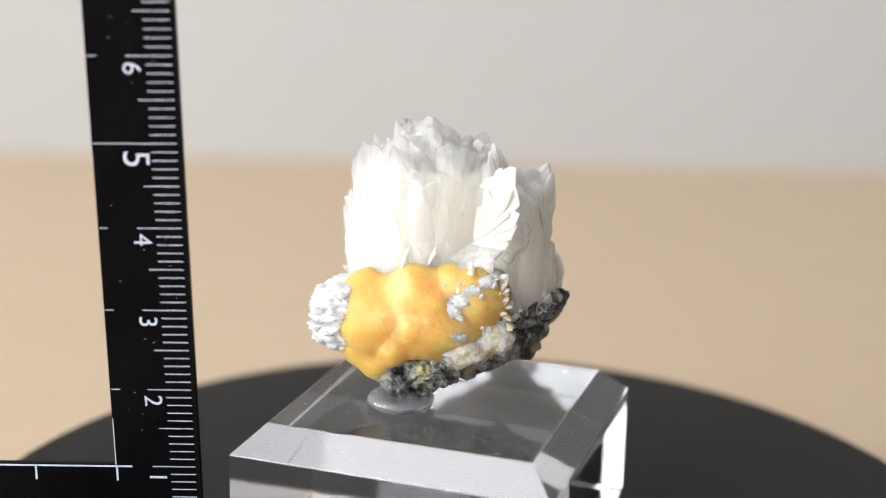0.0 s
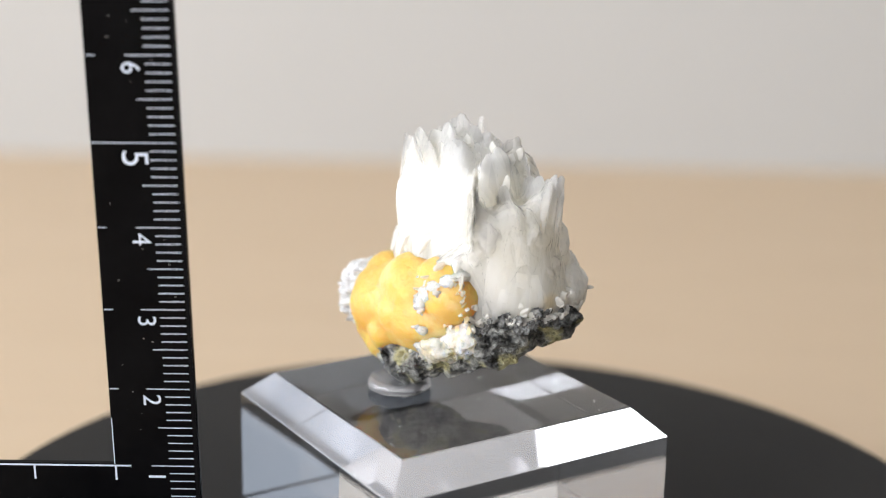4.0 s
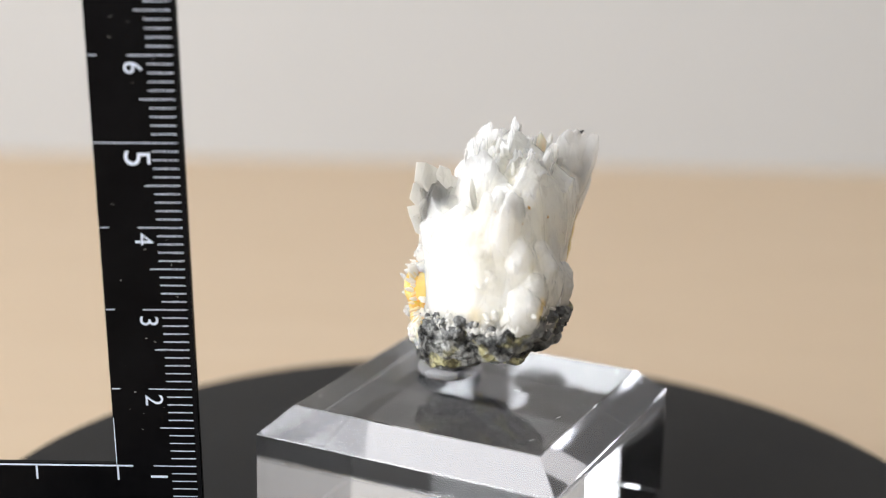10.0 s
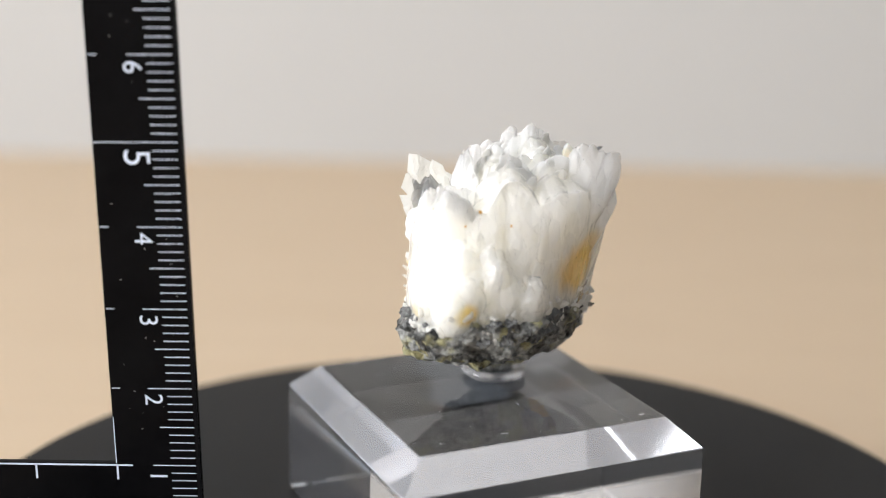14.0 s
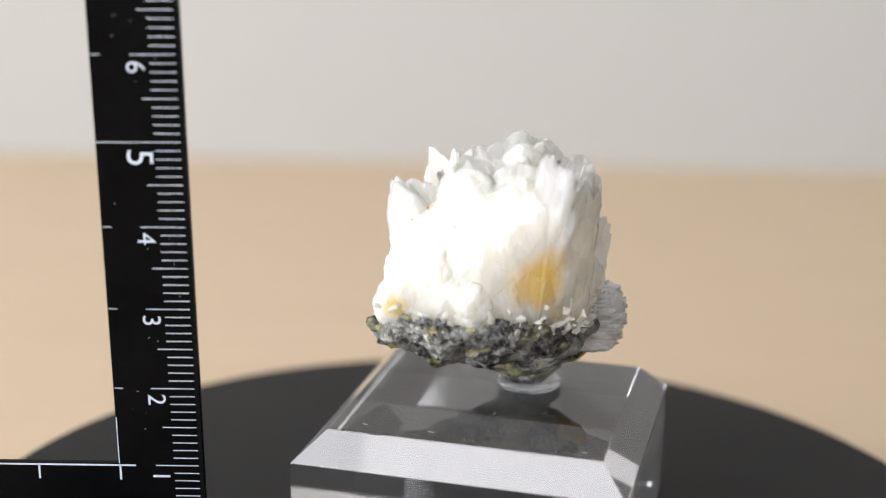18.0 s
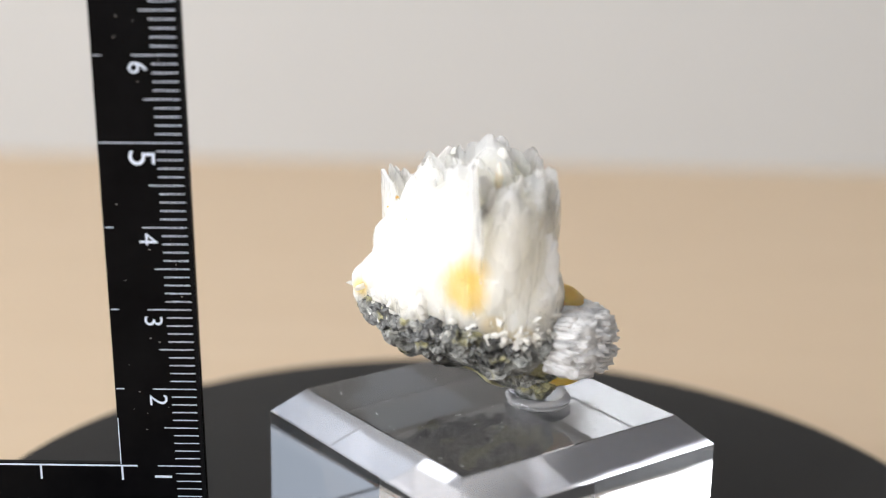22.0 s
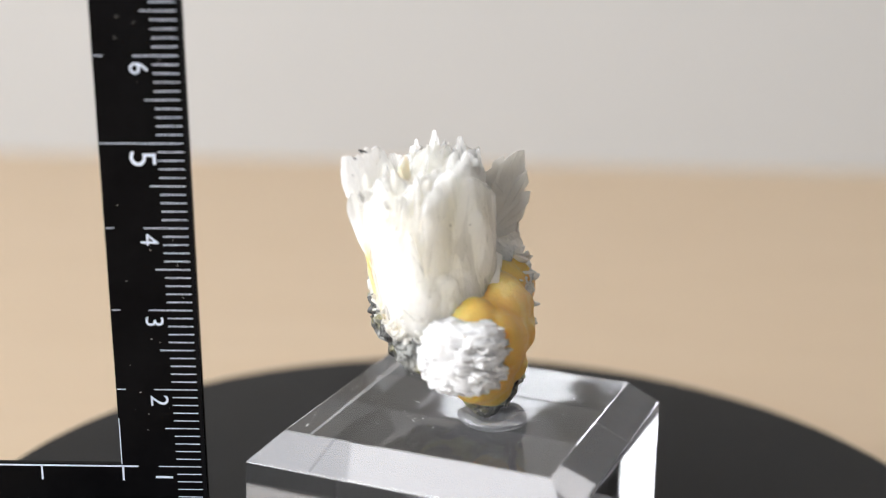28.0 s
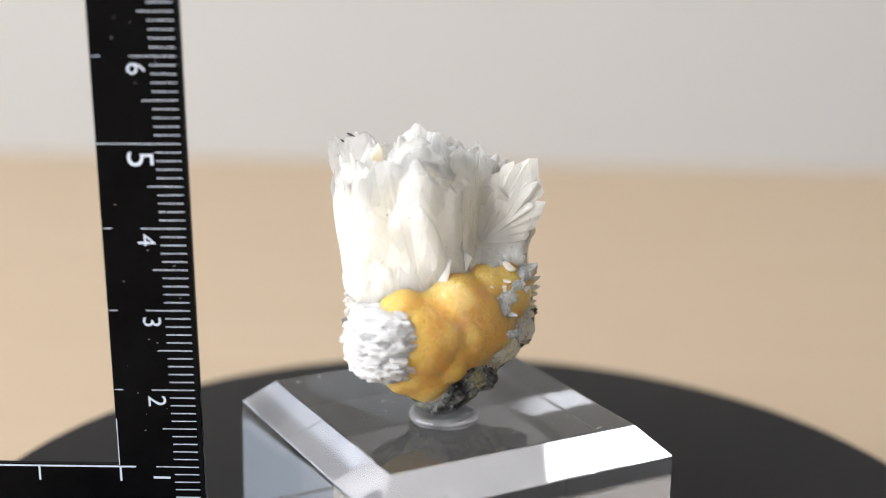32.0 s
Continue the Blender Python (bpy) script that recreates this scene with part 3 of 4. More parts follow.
for f in body.data.polygons:
    if 0.3 < f.normal.z < 0.95:
        f.material_index = 1
# dust and small scratches on the upper face
rng = random.Random(5)
bm = bmesh.new()
for _ in range(46):
    x, y = BX + rng.uniform(-0.0155, 0.0155), BY + rng.uniform(-0.0155, 0.0155)
    a, l, w = rng.uniform(0, 3.14), rng.choice((0.00006, 0.00008, 0.0001, 0.00014, 0.0004)), rng.uniform(0.00002, 0.00005)
    dx, dy = math.cos(a), math.sin(a)
    bend = rng.uniform(-0.3, 0.3) * l
    pts = [(-l, 0), (0, bend), (l, 0)]
    low = [bm.verts.new((x + p * dx - (q - w) * dy, y + p * dy + (q - w) * dx, 0.00002)) for p, q in pts]
    high = [bm.verts.new((x + p * dx - (q + w) * dy, y + p * dy + (q + w) * dx, 0.00002)) for p, q in pts]
    top = [bm.verts.new((v.co.x, v.co.y, 0.00005)) for v in low + high]
    for k in range(2):
        bm.faces.new((low[k], low[k + 1], high[k + 1], high[k]))
        bm.faces.new((top[k], top[k + 1], top[k + 4], top[k + 3]))
part("dust", bm, SCUFF, acrylic, "fine scratches and dust specks")

# ---- putty under the stone ----
PX, PY = -0.60 * CM, 0.68 * CM
bm = turned([(0, 0.0001), (0.0037, 0.0001), (0.0042, 0.0005), (0.0042, 0.0010), (0.0036, 0.0015), (0.0028, 0.0012), (0, 0.0010)], 48)
for v in bm.verts:
    k = 1 + 0.06 * noise.noise(v.co * 500)
    v.co = Vector((v.co.x * k + PX, v.co.y * k + PY, v.co.z * (1 + 0.15 * noise.noise(v.co * 400 + Vector((3, 1, 0))))))
putty = smooth(part("putty", bm, PUTTY))
tagged(putty, "round pad of clear adhesive putty on the acrylic block", "putty")

# ---- ruler, in its own space: x to the right, z up along the blade, origin at its zero mark ----
ruler = thing("ruler", "black L-shaped metal ruler with white centimetre markings standing upright", "ruler")
L0, R0, TOPZ, ARM, TH = -0.0098, 0.00062, 0.10, 1.02 * CM, 0.0009
bm = bmesh.new()
outline = [(R0, 0.0), (R0, TOPZ), (L0, TOPZ), (L0, ARM), (-0.075, ARM), (-0.075, 0.0)]
front = [bm.verts.new((x, 0, z)) for x, z in outline]
rear = [bm.verts.new((x, TH, z)) for x, z in outline]
bm.faces.new(front)
bm.faces.new(rear[::-1])
for k in range(6):
    bm.faces.new((front[k], rear[k], rear[(k + 1) % 6], front[(k + 1) % 6]))
bmesh.ops.recalc_face_normals(bm, faces=bm.faces[:])
bmesh.ops.bevel(bm, geom=bm.edges[:], offset=0.0001, segments=2, affect="EDGES")
part("blade", bm, RULER, ruler)
part("edge_strip", box(R0 - 0.00055, -0.00003, 0.0004, R0 - 0.00008, 0.0002, TOPZ - 0.0005), RULER_EDGE, ruler, "glossy bevelled edge")


def stroke(x0, z0, x1, z1, name="tick"):
    return part(name, box(x0, -0.00004, z0, x1, 0.0002, z1), MARK, ruler)


for mm in range(1, 100):
    z = mm * 0.001
    long = 0.0052 if mm % 10 == 0 else (0.0041 if mm % 5 == 0 else 0.0030)
    if mm == 50:
        long = 0.0097
    stroke(-long, z - 0.00005, 0.0, z + 0.00005)
    if mm % 10 == 0 and mm != 50 and mm != 10:
        stroke(L0 + 0.0002, z - 0.00005, L0 + 0.0012, z + 0.00005)
for k in range(0, 7):
    x = L0 + 0.0002 - k * 0.01
    stroke(x - 0.00012, ARM - 0.0021, x + 0.00012, ARM - 0.0002)
stroke(-0.0749, ARM - 0.00032, L0 + 0.0021, ARM - 0.00012, "border_line")
stroke(L0 + 0.00006, ARM, L0 + 0.00016, ARM + 0.006, "border_line")


def numeral(text, x, z, size):
    cu = bpy.data.curves.new("numeral", "FONT")
    cu.body, cu.size, cu.align_x, cu.align_y, cu.extrude = text, size, "CENTER", "CENTER", 0.00004
    cu.offset = -0.00002
    tmp = bpy.data.objects.new("tmp", cu)
    scene.collection.objects.link(tmp)
    me = bpy.data.meshes.new_from_object(tmp.evaluated_get(bpy.context.evaluated_depsgraph_get()))
    bpy.data.objects.remove(tmp)
    me.materials.clear()
    me.materials.append(MARK)
    ob = new("numeral", me)
    ob.parent = ruler
    ob.matrix_basis = pose(x, -0.00005, z, 0, 0, 0) @ Matrix.Rotation(radians(90), 4, "Y") @ Matrix.Rotation(radians(90), 4, "X")
    return ob


for k in range(1, 10):
    big = k == 5
    numeral(str(k), -0.0047 if not big else -0.0049, k * 0.01 - (0.0018 if big else 0.0014), 0.0044 if big else 0.0031)
rng = random.Random(2)
for _ in range(26):
    x, z, a = rng.uniform(L0 + 0.0008, -0.0008), rng.uniform(0.006, 0.07), rng.uniform(-0.0005, 0.0005)
    w = rng.choice((0.00005, 0.00007, 0.0002))
    part("scratch", box(x, -0.00003, z, x + w, 0.0001, z + 0.00006), WEAR, ruler)
# the arm rests on a plain stand beside the turntable
stand = tagged(part("ruler_stand", box(-0.112, -0.03, 0.0, -0.103, 0.005, BLOCK_TOP - 0.0157, 0.0008), RUBBER),
               "plain black stand under the ruler's arm", "stand")
RULER_AT = (-0.03243, -0.01135, BLOCK_TOP - 0.0156)
RULER_TURN = Matrix.Rotation(radians(-0.9), 4, "Z") @ Matrix.Rotation(radians(1.1), 4, "X") @ Matrix.Rotation(radians(-1.26), 4, "Y")

# ---- the mineral specimen: origin on the turning axis at the height of the block's upper face ----
stone = thing("mineral_specimen", "white bladed crystals with orange botryoidal balls on dark rock", "mineral")
part("matrix", rock(0.14), ROCK, stone, "rough dark grey and olive rock base")

foot = lump((-0.46, 0.62, 0.46), (0.44, 0.58, 0.42), 0, 0.22, 2.2, 6, 6, 5)
for v in foot.verts:
    k = min(1.0, 0.45 + v.co.z / CM * 0.9)
    v.co.x, v.co.y = -0.0056 + (v.co.x + 0.0056) * k, 0.0066 + (v.co.y - 0.0066) * k
add_to(foot, lump((-0.50, 0.24, 0.48), (0.32, 0.30, 0.17), 0, 0.25, 2.4, 9, 6, 5))
part("matrix_foot", foot, ROCK, stone, "narrow dark foot of the rock in the putty")

# crystals: a core and the fans that grow out of it
rng = random.Random(11)
body = crystal_mass()


def crystal_fan(base, tip, wide, foot, thick, normal, strips=9, edge=0.55, power=1.7, jag=0.07):
    seed = rng.random()
    tip = Vector(base).lerp(Vector(tip), 1.0 + 0.6 * jag / (Vector(tip) - Vector(base)).length)
    add_to(body, fan(base, tip, wide, foot, thick, normal, random.Random(seed), strips, edge, power, jag, 0.0, 0.965))


# sheets of the broad side over the orange balls
crystal_fan((-0.12, 0.62, 1.35), (0.12, 0.67, 3.47), 0.46, 0.46, 0.16, (-1, 0.0, 0.15), 5, 0.55, 1.5, 0.05)
crystal_fan((0.10, 0.60, 1.60), (0.23, 0.69, 3.50), 0.20, 0.25, 0.10, (-1, 0.1, 0.1), 3, 0.80, 1.5, 0.10)
crystal_fan((0.02, 0.88, 1.50), (0.14, 1.50, 3.22), 0.36, 0.42, 0.13, (-1, -0.2, 0.1), 4, 0.52, 1.4, 0.06)
crystal_fan((0.02, 0.95, 1.25), (0.14, 1.72, 2.60), 0.40, 0.32, 0.12, (-1, -0.3, 0.0), 6, 0.50, 1.6, 0.09)
crystal_fan((-0.15, 0.85, 1.50), (-0.33, 0.93, 3.27), 0.36, 0.32, 0.11, (-0.75, 0.65, 0.1), 3, 0.50, 1.6, 0.03)
crystal_fan((-0.20, 0.90, 1.40), (-0.46, 1.00, 2.75), 0.42, 0.32, 0.11, (-0.65, 0.75, 0.1), 4, 0.45, 1.8, 0.03)
crystal_fan((0.06, 0.30, 1.60), (0.30, 0.14, 3.36), 0.38, 0.36, 0.12, (-1, 0.0, 0.15), 4, 0.55, 1.5, 0.08)
# sheets of the broad side opposite
crystal_fan((0.75, 0.30, 1.40), (0.74, 0.11, 3.30), 0.38, 0.42, 0.12, (1, -0.1, 0.1), 4, 0.50, 1.4, 0.05)
crystal_fan((0.58, 0.82, 1.90), (0.93, 1.20, 3.36), 0.27, 0.12, 0.09, (0.8, -0.6, 0.0), 5, 0.90, 2.5, 0.07)
crystal_fan((0.66, 0.88, 1.90), (1.07, 1.39, 3.31), 0.20, 0.10, 0.07, (0.8, -0.6, -0.1), 3, 0.85, 2.0, 0.06)
# the two smaller fans beyond the gap
crystal_fan((-0.02, -0.06, 1.70), (-0.55, -0.48, 3.05), 0.40, 0.24, 0.08, (-0.7, 0.7, 0.1), 7, 0.50, 1.3, 0.13)
crystal_fan((-0.05, -0.12, 1.60), (-0.68, -0.46, 2.62), 0.34, 0.26, 0.09, (-0.7, 0.7, 0.3), 6, 0.45, 1.3, 0.11)
crystal_fan((0.60, -0.22, 1.40), (0.70, -0.80, 3.04), 0.40, 0.36, 0.11, (1, -0.1, 0.1), 5, 0.50, 1.4, 0.07)
crystal_fan((0.46, -0.28, 1.40), (0.58, -0.86, 3.00), 0.34, 0.34, 0.10, (1, -0.2, 0.0), 4, 0.52, 1.4, 0.08)
crystal_fan((0.75, -0.10, 1.25), (0.88, -0.50, 2.60), 0.42, 0.40, 0.14, (1, -0.35, 0.0), 5, 0.68, 2.0, 0.05)
# broad plates of the four sides: base, tip, half width, thickness, facing, height of the corners
for base, tip, wide, thick, facing, corner in (
        ((-0.24, 0.80, 1.5), (-0.25, 0.80, 3.38), 0.42, 0.11, (-1, 0.15, 0.1), 0.86), ((-0.20, 0.55, 1.5), (-0.03, 0.56, 3.48), 0.46, 0.12, (-1, -0.1, 0.1), 0.90),
        ((-0.20, 1.02, 1.5), (-0.15, 1.34, 3.22), 0.36, 0.11, (-1, 0.35, 0.1), 0.84), ((-0.18, 0.36, 1.5), (-0.13, 0.18, 3.36), 0.38, 0.11, (-1, -0.15, 0.1), 0.90),
        ((0.74, 0.12, 1.5), (0.76, 0.14, 3.24), 0.44, 0.14, (1, -0.1, 0.1), 0.84), ((0.62, 0.72, 1.6), (0.74, 0.84, 3.24), 0.42, 0.13, (1, 0.15, 0.1), 0.94),
        ((0.70, -0.42, 1.5), (0.84, -0.70, 2.94), 0.30, 0.11, (1, -0.3, 0.1), 0.75), ((-0.02, 1.02, 1.4), (0.00, 1.22, 3.26), 0.40, 0.12, (-0.5, 0.86, 0.1), 0.80),
        ((0.36, 1.15, 1.5), (0.42, 1.36, 3.20), 0.36, 0.10, (0.1, 1, 0.1), 0.82),
        ((0.24, -0.40, 1.4), (0.20, -0.18, 3.26), 0.44, 0.13, (0, -1, 0.2), 0.78), ((0.56, -0.46, 1.4), (0.72, -0.62, 2.80), 0.30, 0.12, (0.4, -1, 0.1), 0.76),
        ((-0.06, -0.18, 1.5), (-0.10, -0.06, 3.14), 0.32, 0.11, (-0.6, -0.8, 0.2), 0.78)):
    crystal_fan(base, tip, wide, wide * 0.8, thick, facing, 3, corner, 2.0, 0.09)
# rounded milky swellings low on the sides
for c, r in (((0.82, -0.42, 1.88), (0.28, 0.32, 0.36)), ((0.98, -0.15, 1.60), (0.26, 0.42, 0.36)), ((0.45, -0.52, 1.50), (0.48, 0.28, 0.36)),
             ((0.15, 1.10, 1.45), (0.42, 0.38, 0.50)), ((-0.10, 1.26, 1.72), (0.26, 0.26, 0.36)), ((-0.05, 0.45, 1.75), (0.22, 0.62, 0.42)), ((-0.22, -0.26, 2.25), (0.26, 0.26, 0.50)), ((0.86, -0.52, 2.02), (0.20, 0.24, 0.30)),
             ((0.06, 1.46, 1.74), (0.26, 0.22, 0.34)), ((1.02, -0.70, 1.48), (0.24, 0.24, 0.30)), ((1.04, -0.52, 1.62), (0.20, 0.24, 0.30))):
    add_to(body, lump(c, r, 0, 0.12, 1.6, c[0] * 7, 3, 4))
for _ in range(16):
    a, z = radians(rng.uniform(-150, 10)), rng.uniform(1.35, 2.3)
    q = footprint(a, z) * rng.uniform(0.74, 0.82)
    r = rng.uniform(0.16, 0.30)
    add_to(body, lump((0.30 + q * math.cos(a), 0.40 + q * math.sin(a), z), (r, r, r * rng.uniform(0.9, 1.5)), rng.uniform(0, 90), 0.20, 1.8, z * 30, 5, 4))
RIGHT, FACING = Vector((-0.64, -0.77, 0)), Vector((-0.77, 0.64, 0))


def recess(bm):
    """Steps the mass back behind the clear fan."""
    for v in bm.verts:
        p = v.co / CM
        depth = p.dot(FACING)
        limit = -0.12 + 5 * max(0.0, 0.10 - p.dot(RIGHT)) + 2 * max(0.0, 2.10 - p.z)
        if depth > limit:
            v.co -= FACING * (0.85 * (depth - limit) * CM)
    return bm


sheet_blades(body, random.Random(4))
side_blades(body, random.Random(8))
mass = smooth(part("crystal_mass", clarity(fused(recess(body), 0.0092, 0.0015, (1, 1, 0.5), 3.1, 0, 0.006), 0.05, 0.26), CRYSTAL, stone, "fused white translucent crystals"))
surface = BVHTree.FromPolygons([v.co for v in mass.data.vertices], [tuple(q.vertices) for q in mass.data.polygons])


def on_mass(c, sink=0.0):
    """The point of the crystals' surface nearest to c, in centimetres, sunk in a little."""
    place, normal, *_ = surface.find_nearest(Vector(c) * CM)
    return place / CM - normal * sink


# small crystals crowded where the mass meets the rock, thinning out upwards
for k in range(260):
    a = radians(rng.uniform(-160, 110))
    high = rng.random() ** 2.8
    z = 1.16 + 0.36 * high
    c = on_mass((0.30 + footprint(a, z) * math.cos(a), 0.40 + footprint(a, z) * math.sin(a), z))
    way = Vector((math.cos(a) + rng.uniform(-0.6, 0.6), math.sin(a) + rng.uniform(-0.6, 0.6), rng.uniform(-0.3, 1.6))).normalized()
    w = rng.uniform(0.025, 0.075)
    kind = rng.choice((CLEAR, CLEAR, SPARKLE)) if high < 0.10 else CLEAR
    part("small_crystal", lath(c - way * 0.14, c + way * rng.uniform(0.02, 0.09), w, w * rng.uniform(0.3, 0.7), (rng.uniform(-1, 1), rng.uniform(-1, 1), rng.uniform(-1, 1)), rng), kind, stone)
# striae: thin bright crystals lying along the sides
for k in range(60):
    a = radians(rng.uniform(58, 104))
    z = rng.uniform(1.25, 2.3)
    out = Vector((math.cos(a), math.sin(a), 0))
    foot = Vector((0.30, 0.40, z)) + out * (footprint(a, z) * 0.965)
    long = rng.uniform(0.2, 0.6)
    top = Vector((0.30, 0.40, z + long)) + Matrix.Rotation(rng.uniform(-0.10, 0.16), 3, "Z") @ out * (footprint(a, z + long) * 0.955)
    w = rng.uniform(0.006, 0.014)
    part("crystal_needle", blade(bmesh.new(), foot, top, w, w * 0.8, out, rng), CLEAR, stone)
# thin clear tips along the sheets
for x0, y0, z0, run, half, *more in SHEETS:
    go, out = Vector((math.cos(radians(run)), math.sin(radians(run)), 0)), Vector((-math.sin(radians(run)), math.cos(radians(run)), 0))
    for k in range(1):
        s = rng.uniform(-0.8, 0.8) * half
        dx, dy = x0 + go.x * s - 0.30, y0 + go.y * s - 0.40
        if math.hypot(dx, dy) > 0.90 * footprint(math.atan2(dy, dx), 2.7):
            continue
        top = Vector((x0, y0, z0 - 0.85 * half * (abs(s) / half) ** (more[0] if more else 1.5) + rng.uniform(-0.06, 0.07))) + go * s + out * rng.uniform(-0.05, 0.05)
        lean = go * (s * 0.35) + Vector((dx, dy, 0)) * 0.10
        part("crystal_tip", lath(top - Vector((0, 0, rng.uniform(0.30, 0.50))) - lean, top, rng.uniform(0.06, 0.14), rng.uniform(0.012, 0.025), out + go * rng.uniform(-0.4, 0.4), rng), CLEAR, stone)
# single points
for b, t, w, n in (((0.20, -0.30, 2.45), (0.20, -0.50, 2.94), 0.07, (1, 0.1, 0)), ((-0.20, -0.30, 2.2), (-0.46, -0.62, 2.86), 0.07, (0.6, -0.7, 0)),
                   ((0.10, 1.30, 2.6), (0.02, 1.45, 3.12), 0.07, (0, 1, 0)),
                   ((0.45, 1.30, 2.7), (0.40, 1.45, 3.20), 0.05, (0, 1, 0)), ((0.78, 1.25, 2.6), (0.80, 1.42, 3.10), 0.06, (0, 1, 0))):
    part("crystal_point", blade(bmesh.new(), b, t, w, w * 0.5, n, rng), CLEAR, stone)
for b, t, w, n in (((-0.12, 0.92, 1.72), (-0.60, 0.60, 2.01), 0.34, (-0.68, 0.42, 0.60)), ((-0.14, 0.70, 1.76), (-0.52, 0.28, 1.98), 0.24, (-0.72, 0.25, 0.65))):
    part("crystal_leaf", leaf(b, t, w, 0.2, 0.04, n, rng, 3), CLEAR, stone)
# the clear fan leaning out over the balls, its blades spread from one root
def on_fan(u, z, proud):
    hit = surface.ray_cast((RIGHT * u + FACING * 3 + Vector((0, 0, z))) * CM, -FACING)
    depth = max(-0.10, (hit[0].dot(FACING) / CM if hit[0] is not None else -1.0) + proud)
    return RIGHT * u + FACING * depth + Vector((0, 0, z))


for k, (u, z, w) in enumerate(((0.17, 2.86, 0.09), (0.36, 2.96, 0.11), (0.53, 3.04, 0.12), (0.68, 3.10, 0.12), (0.80, 3.10, 0.10), (0.84, 2.84, 0.11), (0.88, 2.60, 0.10),
                               (0.86, 2.42, 0.10), (0.74, 2.22, 0.10), (0.46, 2.74, 0.07), (0.66, 2.82, 0.06), (0.72, 2.58, 0.06))):
    part("fan_blade", lath(on_fan(0.10 + 0.08 * u, 2.06 + 0.06 * (z - 2.5), -0.02), on_fan(u, z, 0.008 + 0.008 * (k % 3)), 1.25 * w, 0.018, FACING + RIGHT * rng.uniform(-0.25, 0.25) + Vector((0, 0, rng.uniform(0, 0.3))), rng,
                           rng.uniform(-0.5, 0.5), None, 0.25), CLEAR, stone)

# chalky lamellar fan beside the orange balls
chalk = lump((-0.46, 1.40, 1.08), (0.45, 0.39, 0.43), 38, 0.05, 2.2, 2, 5, 5, 0.62)
count = 0
while count < 240:
    a, e = rng.uniform(0, 2 * math.pi), rng.uniform(-0.95, 0.95)
    p = Vector((math.cos(a) * math.sqrt(1 - e * e), math.sin(a) * math.sqrt(1 - e * e), e))
    if p.dot(Vector((-0.62, 0.78, 0.0))) < 0.0:
        continue
    p = Vector([math.copysign(abs(q) ** 0.8, q) for q in p])
    f = rng.uniform(0.95, 1.0)
    t = Vector((-0.52 + 0.49 * f * p.x, 1.44 + 0.43 * f * p.y, 1.08 + 0.45 * f * p.z))
    add_to(chalk, slab(bmesh.new(), (0.0 + 0.15 * p.x, 1.10 + 0.15 * p.y, 1.14 + 0.30 * p.z), t, rng.uniform(0.05, 0.12), rng.uniform(0.012, 0.022),
                       (rng.uniform(-0.12, 0.12), rng.uniform(-0.12, 0.12), 1.0), rng))
    count += 1
smooth(part("chalky_fan", fused(chalk, 0.0095, 0.002, (1.3, 1.3, 3.4), 1.7), CHALK, stone, "chalky white lamellar crystals"))

# orange botryoidal balls grown together
balls = lump((-0.42, 0.55, 1.12), (0.56, 0.92, 0.60), 0, 0.06, 1.6, 3, 3, 5)
for c, r in (((-0.56, 1.02, 1.08), 0.52), ((-0.47, 0.50, 1.38), 0.48), ((-0.56, 0.66, 1.02), 0.42), ((-0.56, 1.12, 0.80), 0.40),
             ((-0.33, -0.20, 1.46), 0.43), ((-0.36, 0.14, 1.20), 0.40), ((-0.40, 0.06, 1.54), 0.33), ((-0.62, 0.96, 0.64), 0.32), ((-0.47, 1.16, 1.36), 0.34),
             ((-0.80, 0.82, 1.16), 0.26), ((-0.76, 0.46, 1.10), 0.26), ((-0.66, 0.26, 1.36), 0.27), ((-0.78, 0.72, 0.80), 0.24)):
    add_to(balls, lump(c, (r, r, r), 0, 0.05, 1.8, c[1] * 9, 3, 4))
smooth(part("botryoidal_crust", fused(balls, 0.014, 0.003, (1, 1, 1), 5.2, 28), ORANGE, stone, "fused amber orange botryoidal balls"))

# pale fibrous crystals under the balls, running down to the foot
fibres = lump((-0.46, -0.04, 0.82), (0.30, 0.40, 0.26), 0, 0.15, 2.4, 4, 5, 5)
add_to(fibres, lump((-0.64, 0.62, 0.60), (0.20, 0.30, 0.17), 0, 0.15, 2.4, 8, 5, 5))
add_to(fibres, lump((-0.66, 0.82, 0.46), (0.18, 0.24, 0.16), 0, 0.2, 2.4, 5, 5, 5))
add_to(fibres, lump((-0.34, -0.42, 0.96), (0.26, 0.30, 0.20), 0, 0.2, 2.4, 9, 5, 5))
for _ in range(270):
    y = rng.uniform(-0.72, 1.02)
    b = Vector((-0.28, 0.25 + 0.5 * (y - 0.25), 1.25))
    low = 0.20 + 0.42 * abs(y - 0.68)
    t = Vector((-0.86 + 0.30 * abs(y - 0.6) + rng.uniform(0, 0.09), y, low + rng.uniform(0.0, 0.45)))
    w = rng.uniform(0.025, 0.075)
    add_to(fibres, blade(bmesh.new(), b, t, w, w * 0.6, (-1, rng.uniform(-0.3, 0.3), 0.2), rng))
smooth(part("fibrous_crust", fused(fibres, 0.0125, 0.003, (1, 1, 0.4), 2.2, 0, 0.010), FIBRE, stone, "pale fibrous crystals stained amber"))

